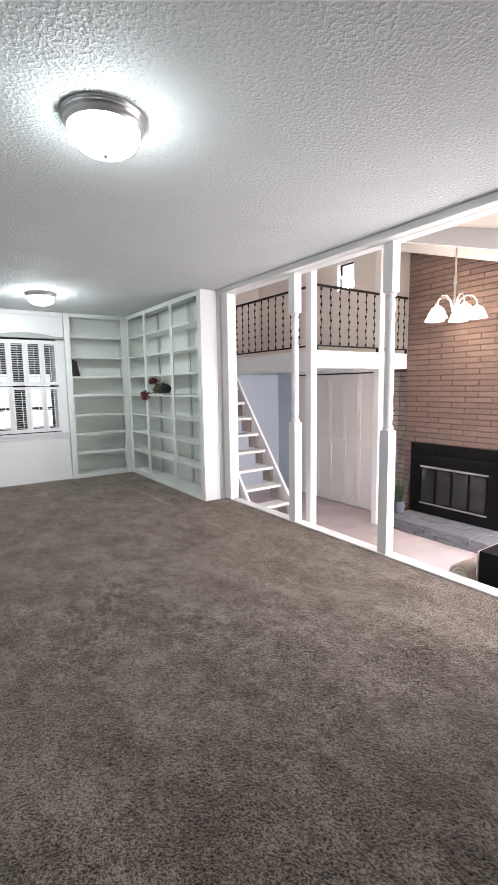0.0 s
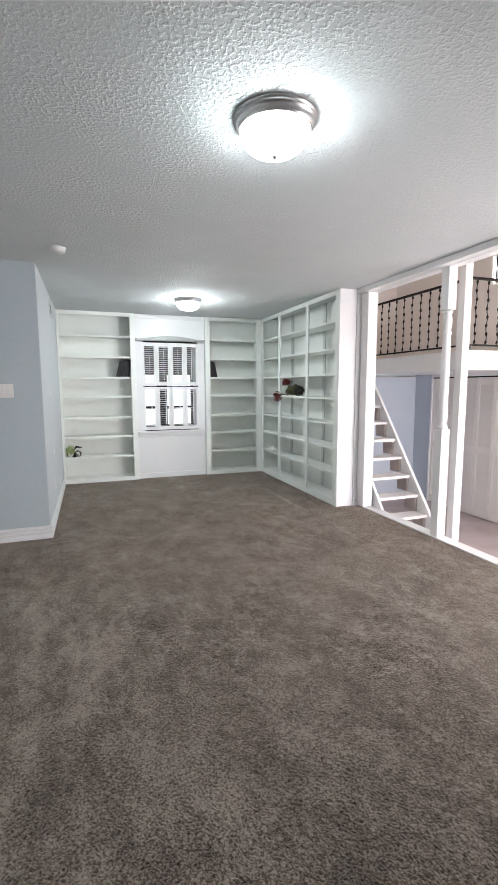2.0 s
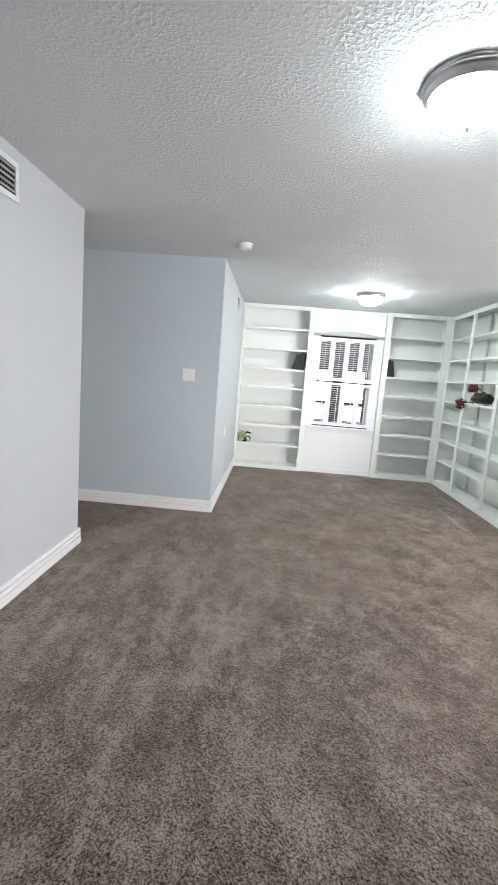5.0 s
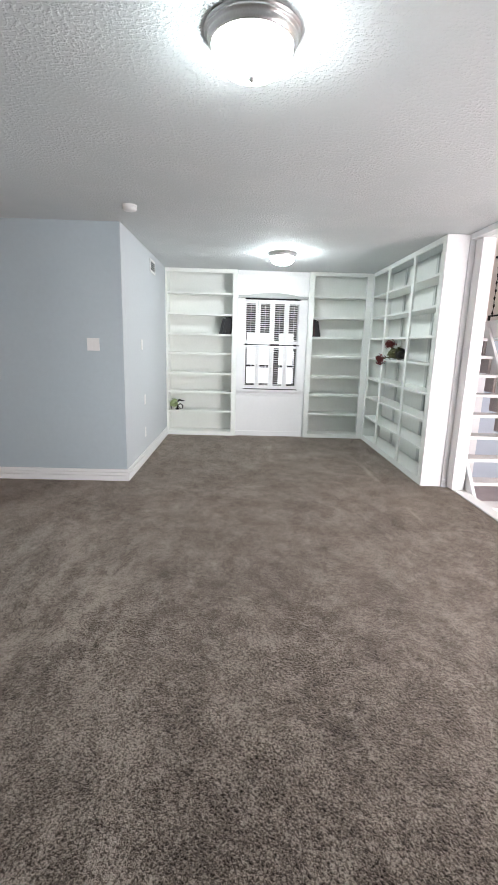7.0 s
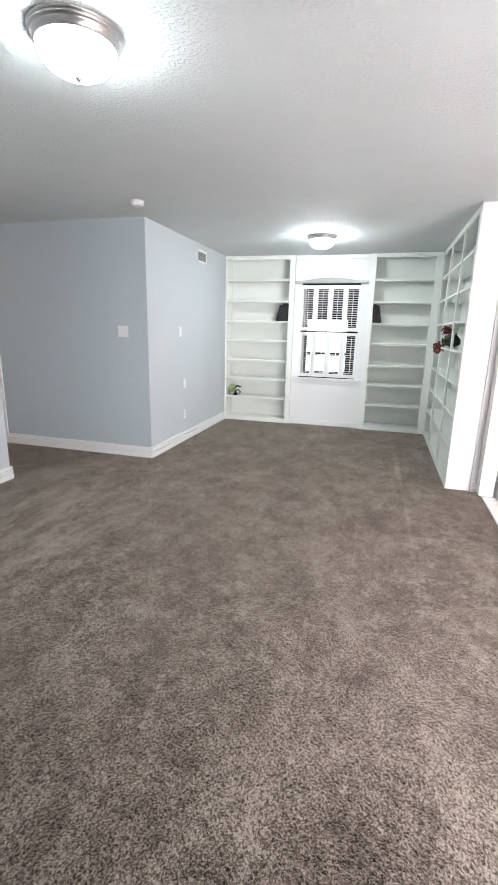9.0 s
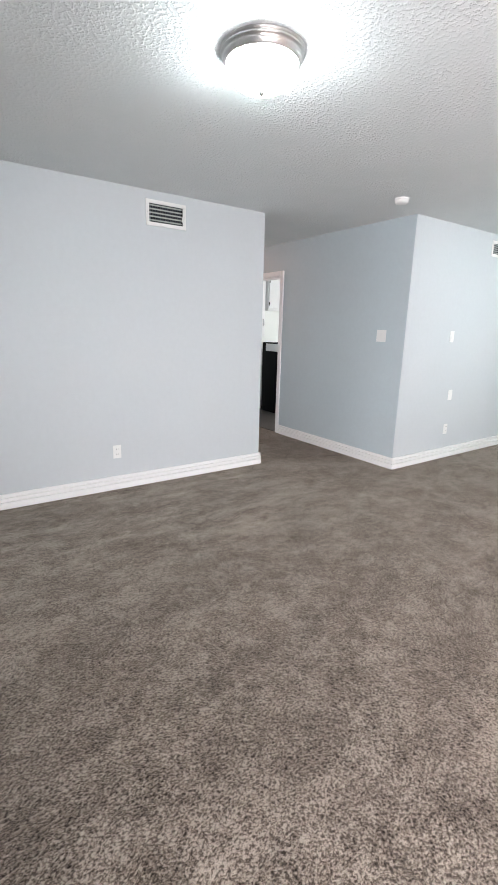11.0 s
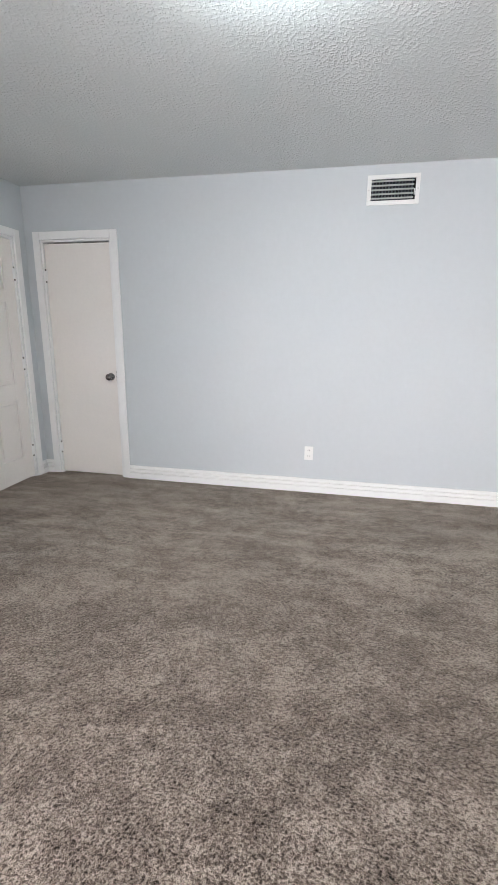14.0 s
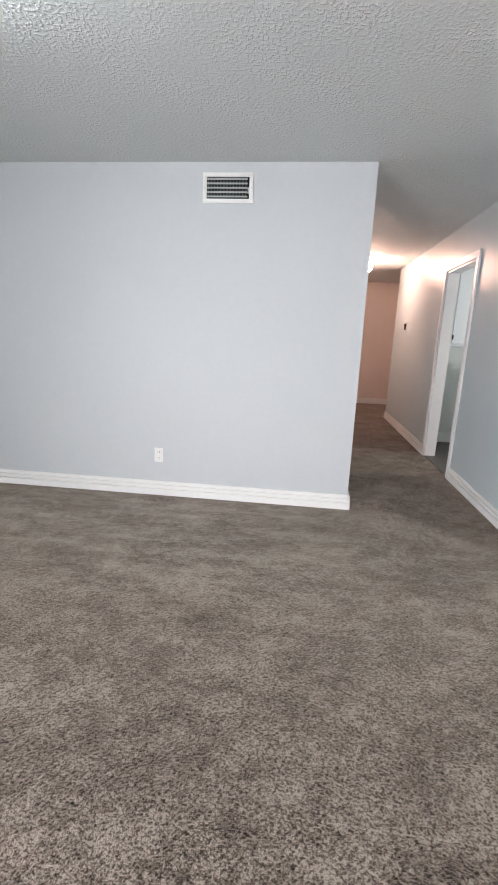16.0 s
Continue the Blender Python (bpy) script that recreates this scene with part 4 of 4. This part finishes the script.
for k in range(10):
    y, z = 5.10 - RUN * k - 3.52, 1.54 - RISE * k - LOW
    part("tread", boxes((-0.268, y, z - 0.034, 0.30, y + 0.20, z), bevel=0.004), TREAD, st)


def stringer(x0, x1, lift0, lift1):
    bm = bmesh.new()
    s = RISE / RUN
    yb0, yt = 5.22 - 3.52, 3.42 - 3.52
    zt = lambda y: 1.54 - LOW + (y - (5.10 - 3.52)) * s
    y_foot0 = (5.10 - 3.52) - (1.54 - LOW + lift0) / s
    y_foot1 = (5.10 - 3.52) - (1.54 - LOW + lift1) / s
    vs = [bm.verts.new(c) for c in ((x0, y_foot1, 0), (x0, yb0, zt(yb0) + lift1 - 0.12), (x0, yb0, zt(yb0) + lift0), (x0, y_foot0, 0))]
    vs[2].co.z = min(vs[2].co.z, LZ1 - LOW)
    bm.faces.new(vs)
    r = bmesh.ops.extrude_face_region(bm, geom=bm.faces[:])
    bmesh.ops.translate(bm, vec=(x1 - x0, 0, 0), verts=[v for v in r["geom"] if isinstance(v, bmesh.types.BMVert)])
    bmesh.ops.recalc_face_normals(bm, faces=bm.faces)
    return bm


for k in range(10):
    y, z = 5.10 - RUN * k - 3.52, 1.54 - RISE * k - LOW
    part("carriage_block", boxes((0.27, y + 0.02, max(z - 0.2, 0.0), 0.3005, y + 0.2, z - 0.0345)), TANSTR, st, "tan stepped carriage under the treads")
part("stringer", stringer(0.302, 0.335, 0.06, -0.20), WHITE, st)
part("stringer", stringer(-0.298, -0.269, 0.06, -0.20), WHITE, st)

for x, y in ((2.905, 3.445), (4.07, 3.445)):
    lp = thing("loft_post", (x, y, LOW), "plain white square post holding the loft", "post", "loft posts")
    part("shaft", boxes((-0.045, -0.045, 0, 0.045, 0.045, roof(3.4) - LOW - 0.02), bevel=0.004), WHITE, lp)


def baluster_mesh():
    """A square iron bar with knuckled twists."""
    pts, rad = [], []
    n = 60
    for k in range(n + 1):
        t = k / n
        pts.append((0.003 * math.sin(t * 19), 0.003 * math.cos(t * 23), t * 0.64))
        rad.append(0.0045 + 0.0085 * max(0.0, math.sin(t * math.pi * 15)))
    return mesh_of("baluster", tube(pts, rad, 6), DARKMETAL)


BAL = baluster_mesh()


def railing(at, length, turn, count, label):
    root = thing("loft_railing", at, label, "railing", "loft railing")
    part("top_rail", boxes((0, -0.016, 0.705, length, 0.016, 0.728), bevel=0.003), DARKMETAL, root)
    part("bottom_rail", boxes((0, -0.012, 0.045, length, 0.012, 0.062), bevel=0.002), DARKMETAL, root)
    for u in (0.0, length - 0.02):
        part("end_foot", boxes((u, -0.012, 0, u + 0.02, 0.012, 0.045)), DARKMETAL, root)
    for k in range(count):
        b = new("baluster", BAL)
        b.parent = root
        b.location = ((k + 0.5) * length / count, 0, 0.063)
    root.rotation_euler = (0, 0, radians(turn))
    return root


railing((2.965, 3.50, LZ1), 1.78, 90, 12, "dark iron railing with twisted balusters along the stairs")
railing((2.96, 3.425, LZ1), 1.06, 0, 7, "dark iron railing with twisted balusters at the loft edge")
railing((4.12, 3.425, LZ1), 0.475, 0, 4, "short dark iron railing ending at the brick wall")

lw = thing("window_2", (4.76, (LW[0] + LW[1]) / 2, LW[2]), "small bright window high above the loft", "window", kind="structure")
hw, hh = (LW[1] - LW[0]) / 2, LW[3] - LW[2]
part("window_frame", boxes((-0.05, -hw, 0, 0.05, -hw + 0.02, hh), (-0.05, hw - 0.02, 0, 0.05, hw, hh), (-0.05, -hw + 0.02, 0, 0.05, hw - 0.02, 0.02), (-0.05, -hw + 0.02, hh - 0.02, 0.05, hw - 0.02, hh)), WHITE, lw)
part("window_sash", boxes((-0.012, -hw + 0.02, 0.02, 0.012, -hw + 0.034, hh - 0.02), (-0.012, hw - 0.034, 0.02, 0.012, hw - 0.02, hh - 0.02), (-0.012, -hw + 0.034, hh - 0.034, 0.012, hw - 0.034, hh - 0.02), (-0.012, -hw + 0.034, 0.02, 0.012, hw - 0.034, 0.034)), DARKMETAL, lw, "dark thin sash")
p = part("pane", boxes((-0.003, -hw + 0.02, 0.02, 0.003, hw - 0.02, hh - 0.02)), GLASS, lw)
p.visible_shadow = False

# louvred closet doors under the loft
cl = thing("door_4", (4.46, 4.41, LOW), "white louvred bifold closet doors under the loft", "door", kind="structure")
CH = 1.52 - LOW
for k in range(6):
    u0 = -0.59 + k * 0.295
    u1 = u0 + 0.292
    leaf = part("leaf", boxes((0, u0, 0.012, 0.03, u0 + 0.04, CH - 0.02), (0, u1 - 0.04, 0.012, 0.03, u1, CH - 0.02), (0, u0 + 0.04, 0.012, 0.03, u1 - 0.04, 0.14), (0, u0 + 0.04, 0.93, 0.03, u1 - 0.04, 1.03), (0, u0 + 0.04, CH - 0.12, 0.03, u1 - 0.04, CH - 0.02), (0.024, u0 + 0.04, 0.14, 0.028, u1 - 0.04, CH - 0.12), bevel=0.002), DOORW, cl)
    bm = bmesh.new()
    for z0, z1 in ((0.14, 0.93), (1.03, CH - 0.12)):
        m = int((z1 - z0) / 0.032)
        for j in range(m):
            z = z0 + (j + 0.5) * (z1 - z0) / m
            v = [bm.verts.new(c) for c in ((0.005, u0 + 0.041, z - 0.0155), (0.005, u1 - 0.041, z - 0.0155), (0.013, u1 - 0.041, z + 0.0155), (0.013, u0 + 0.041, z + 0.0155))]
            bm.faces.new(v)
    lv = part("louvres", bm, DOORW, leaf)
    sol = lv.modifiers.new("thick", "SOLIDIFY")
    sol.thickness = 0.004
part("track", boxes((-0.004, -0.59, CH - 0.019, 0.028, 1.178, CH - 0.002)), BLACK, cl)
solid("wall_closet_side", boxes((4.46, 5.62, LOW, 4.56, 6.0, LZ0 + 0.018)), BLUEP, "blue-grey wall between closet and stairs", "wall")
solid("wall_closet", boxes((4.46, 3.80, 1.52, 4.56, 5.62, LZ0 + 0.02), (4.448, 5.592, LOW, 4.56, 5.6195, 1.52), (4.56, 3.70, LOW, 4.69, 3.80, LZ0 + 0.02), (4.46, 3.76, LOW, 4.56, 3.815, LZ0 + 0.02)), WHITE, "white wall round the closet under the loft", "wall")
solid("trim_understair", boxes((3.26, 5.96, LOW, 3.40, 5.998, 1.53), bevel=0.003), WHITE, "white casing behind the stairs", "trim")
# Solid dark strip on the wall, put in for the shade of a gap
solid("understair_shade_strip", boxes((3.20, 5.985, LOW, 3.245, 5.998, 1.53)), DARKWOOD, "dark strip painted as the shade of a narrow gap beside the casing", "trim")

# fireplace
fp = thing("fireplace", (BX, 2.70, LOW + 0.14), "black metal fireplace with four smoked glass door panes", "fireplace")
part("surround", boxes((-0.03, -0.95, 0, -0.001, 0.585, 0.24), (-0.03, -0.95, 0.645, -0.001, 0.585, 0.93), (-0.03, 0.42, 0.24, -0.001, 0.585, 0.645), (-0.03, -0.95, 0.24, -0.001, -0.46, 0.645), bevel=0.003), BLACK, fp)
part("hood", boxes((-0.07, -0.62, 0.74, -0.03, 0.5, 0.80), bevel=0.006), BLACK, fp)
part("firebox", boxes((-0.012, -0.46, 0.14, -0.006, 0.42, 0.64)), BLACK, fp)
for z0, z1 in ((0.615, 0.64), (0.13, 0.152)):
    part("trim_bar", boxes((-0.045, -0.47, z0, -0.0305, 0.43, z1), bevel=0.003), NICKEL, fp, "polished metal trim bar")
for k in range(4):
    a = -0.455 + k * 0.221
    dr = part("glass_door", boxes((-0.042, a, 0.153, -0.03, a + 0.014, 0.614), (-0.042, a + 0.2, 0.153, -0.03, a + 0.214, 0.614), (-0.042, a + 0.014, 0.153, -0.03, a + 0.2, 0.167), (-0.042, a + 0.014, 0.6, -0.03, a + 0.2, 0.614)), BLACK, fp)
    part("pane", boxes((-0.036, a + 0.014, 0.167, -0.032, a + 0.2, 0.6)), SMOKED, dr)

pot = thing("potted_grass", (4.33, 3.27, LOW + 0.14), "tufted green grass in a dark glazed pot on the hearth", "potted plant")
part("pot", lathe([(0.0, 0), (0.055, 0), (0.06, 0.01), (0.07, 0.09), (0.062, 0.15), (0.068, 0.165), (0.06, 0.165), (0.055, 0.14), (0.0, 0.14)], 24), GREYPOT, pot, smooth=True)
rnd = random.Random(5)
bm = bmesh.new()
for k in range(90):
    a, sp, hgt = rnd.uniform(0, 6.28), rnd.uniform(0.0, 0.11), rnd.uniform(0.2, 0.33)
    x0, y0 = 0.03 * math.cos(a), 0.03 * math.sin(a)
    tube([(x0, y0, 0.14), (x0 + 0.4 * sp * math.cos(a), y0 + 0.4 * sp * math.sin(a), 0.14 + hgt * 0.6), (x0 + sp * math.cos(a), y0 + sp * math.sin(a), 0.14 + hgt)], [0.003, 0.003, 0.0008], 4, bm)
part("grass", bm, LEAF, pot)

# chandelier
CX, CY, CZ = 4.08, 2.45, 2.14
ch = thing("chandelier", (CX, CY, roof(CY)), "lit five-arm chandelier with frosted bell shades", "chandelier")
dz = CZ - roof(CY)
part("canopy", lathe([(0.0, 0.02), (0.06, 0.02), (0.058, -0.02), (0.02, -0.05), (0.0, -0.05)], 24), NICKEL, ch, smooth=True)
part("rod", lathe([(0.0, -0.04), (0.010, -0.04), (0.010, dz + 0.35), (0.022, dz + 0.34), (0.014, dz + 0.31), (0.024, dz + 0.28), (0.012, dz + 0.25), (0.012, dz + 0.12), (0.03, dz + 0.10), (0.036, dz + 0.04), (0.024, dz - 0.02), (0.012, dz - 0.05), (0.016, dz - 0.08), (0.0, dz - 0.10)], 20), NICKEL, ch, smooth=True)
for k in range(5):
    a = radians(20 + 72 * k)
    c, s = math.cos(a), math.sin(a)
    arc = [(c * r_, s * r_, dz + z_) for r_, z_ in ((0.03, 0.03), (0.055, 0.10), (0.11, 0.145), (0.175, 0.14), (0.217, 0.09), (0.226, 0.03))]
    part("arm", tube(arc, 0.008, 10), NICKEL, ch, smooth=True)
    sh = part("shade", lathe([(0.020, 0.03), (0.033, 0.018), (0.060, 0.0), (0.076, -0.035), (0.086, -0.065), (0.106, -0.096), (0.102, -0.098), (0.078, -0.06), (0.02, 0.005)], 24, at=(c * 0.226, s * 0.226, dz)), SHADE, ch, "glowing frosted bell shade", smooth=True)

# things standing near the kerb on the lower floor
tv = thing("black_cabinet", (2.75, 0.75, LOW), "black box-shaped cabinet with a brown front edge", "cabinet")
part("body", boxes((-0.3, -0.42, 0, 0.3, 0.45, 0.67), bevel=0.006), BLACK, tv)
part("edge_strip", boxes((-0.31, 0.4505, 0.0, 0.3, 0.462, 0.665), bevel=0.002), TANSTR, tv, "brown wooden edge strip")


def scroll_cushion():
    """A cloth roll whose end shows a spiral."""
    bm = bmesh.new()
    n, turns = 60, 2.4
    rows = []
    for k in range(n + 1):
        a = 2 * math.pi * turns * k / n
        r_ = 0.012 + 0.062 * k / n
        rows.append([bm.verts.new((x, r_ * math.cos(a), 0.085 + r_ * math.sin(a))) for x in (-0.22, 0.22)])
    for a, b in zip(rows, rows[1:]):
        bm.faces.new((a[0], a[1], b[1], b[0]))
    return bm


stool = thing("ottoman", (2.78, 1.42, LOW), "low ottoman covered in dark blue cloth", "ottoman")
part("seat", boxes((-0.22, -0.2, 0.10, 0.22, 0.2, 0.30), bevel=0.03), material("dark_blue_cloth", (0.03, 0.04, 0.09), 0.9, var=0.2), stool)
for sx in (-0.17, 0.17):
    for sy in (-0.15, 0.15):
        part("leg", boxes((sx - 0.02, sy - 0.02, 0, sx + 0.02, sy + 0.02, 0.10)), DARKWOOD, stool)
cu = thing("rolled_blanket", (2.78, 1.40, LOW + 0.30), "rolled cream blanket lying on the ottoman", "blanket")
sc = part("cloth", scroll_cushion(), CLOTH, cu, smooth=True)
sol = sc.modifiers.new("thick", "SOLIDIFY")
sol.thickness = 0.022

# ---- brickwork and hearth, piece by piece ----


def piece_mesh(name, lx, ly, lz, mat, jit, seed):
    rnd = random.Random(seed)
    bm = bmesh.new()
    box(bm, -lx / 2, -ly / 2, -lz / 2, lx / 2, ly / 2, lz / 2)
    bmesh.ops.bevel(bm, geom=bm.edges[:], offset=0.004, segments=1, affect="EDGES")
    for v in bm.verts:
        v.co += Vector((rnd.uniform(-jit, jit), rnd.uniform(-jit, jit), rnd.uniform(-jit, jit)))
    return mesh_of(name, bm, mat)


bw_root = solid("wall_brick", boxes((BX - 0.003, 1.45, LOW, 4.699, 3.40, roof(3.4))), MORTAR, "painted brown brick wall round the fireplace", "wall")
COURSE, BL = 0.067, 0.33
bricks = [piece_mesh("brick", 0.05, BL - 0.003, COURSE - 0.010, BRICK, 0.002, k) for k in range(5)]
halves = [piece_mesh("brick", 0.05, BL / 2 - 0.005, COURSE - 0.010, BRICK, 0.003, 20 + k) for k in range(3)]
rnd = random.Random(11)
far = bmesh.new()
z, row = LOW + COURSE / 2 + 0.14, 0
while z < 3.2:
    y = 3.40
    first = row % 2 == 0
    while y > 1.6:
        L = BL / 2 if first else BL
        first = False
        yc = y - L / 2
        y -= L
        if z > roof(yc) - 0.02:
            continue
        if z < LOW + 0.14 + 0.93 and 1.76 < yc + L / 2 - 0.02 and yc - L / 2 < 3.27 and z + COURSE / 2 < LOW + 0.14 + 0.95:
            if yc + L / 2 < 3.30:
                continue
        if y > 1.72:
            b = new("brick", rnd.choice(halves if L < BL else bricks))
            b.parent = bw_root
            b.location = (BX + 0.012 + rnd.uniform(-0.004, 0.003), yc, z)
        else:
            box(far, BX - 0.012, yc - L / 2 + 0.006, z - COURSE / 2 + 0.008, BX + 0.04, yc + L / 2 - 0.006, z + COURSE / 2 - 0.008)
    z += COURSE
    row += 1
ob = part("brick_rest", far, BRICK, bw_root)
ob["kind"] = "stuff"

# brick return under the loft
br2 = solid("wall_brick_return", boxes((4.656, 3.402, LOW, 4.699, 3.70, LZ0)), MORTAR, "brick beside the closet, greyed for the shade under the loft", "wall")
gb = [piece_mesh("brick", 0.04, 0.142, COURSE - 0.010, GREYBRICK, 0.003, 40 + k) for k in range(4)]
z, row = LOW + COURSE / 2, 0
while z < LZ0 - 0.02:
    for k in range(2):
        b = new("brick", rnd.choice(gb))
        b.parent = br2
        b.location = (4.668 + rnd.uniform(-0.003, 0.003), 3.475 + k * 0.148, z)
    z += COURSE
    row += 1

hearth = solid("hearth", boxes((4.10, 1.5, LOW, BX, 3.39, LOW + 0.10)), MORTAR, "raised grey stone hearth", "hearth")
hs = [piece_mesh("stone", 0.245, 0.30, 0.036, HEARTH, 0.004, 60 + k) for k in range(4)]
hb = [piece_mesh("stone", 0.05, 0.26, 0.05, HEARTH, 0.004, 70 + k) for k in range(4)]
for i in range(2):
    y = 3.24 - 0.1 * i
    while y > 1.7:
        b = new("stone", rnd.choice(hs))
        b.parent = hearth
        b.location = (4.20 + i * 0.255, y, LOW + 0.121 + rnd.uniform(-0.002, 0.002))
        y -= 0.31
for i in range(2):
    y = 3.25 - 0.13 * i
    while y > 1.7:
        b = new("stone", rnd.choice(hb))
        b.parent = hearth
        b.location = (4.092 + rnd.uniform(-0.006, 0.006), y, LOW + 0.027 + i * 0.054)
        y -= 0.27
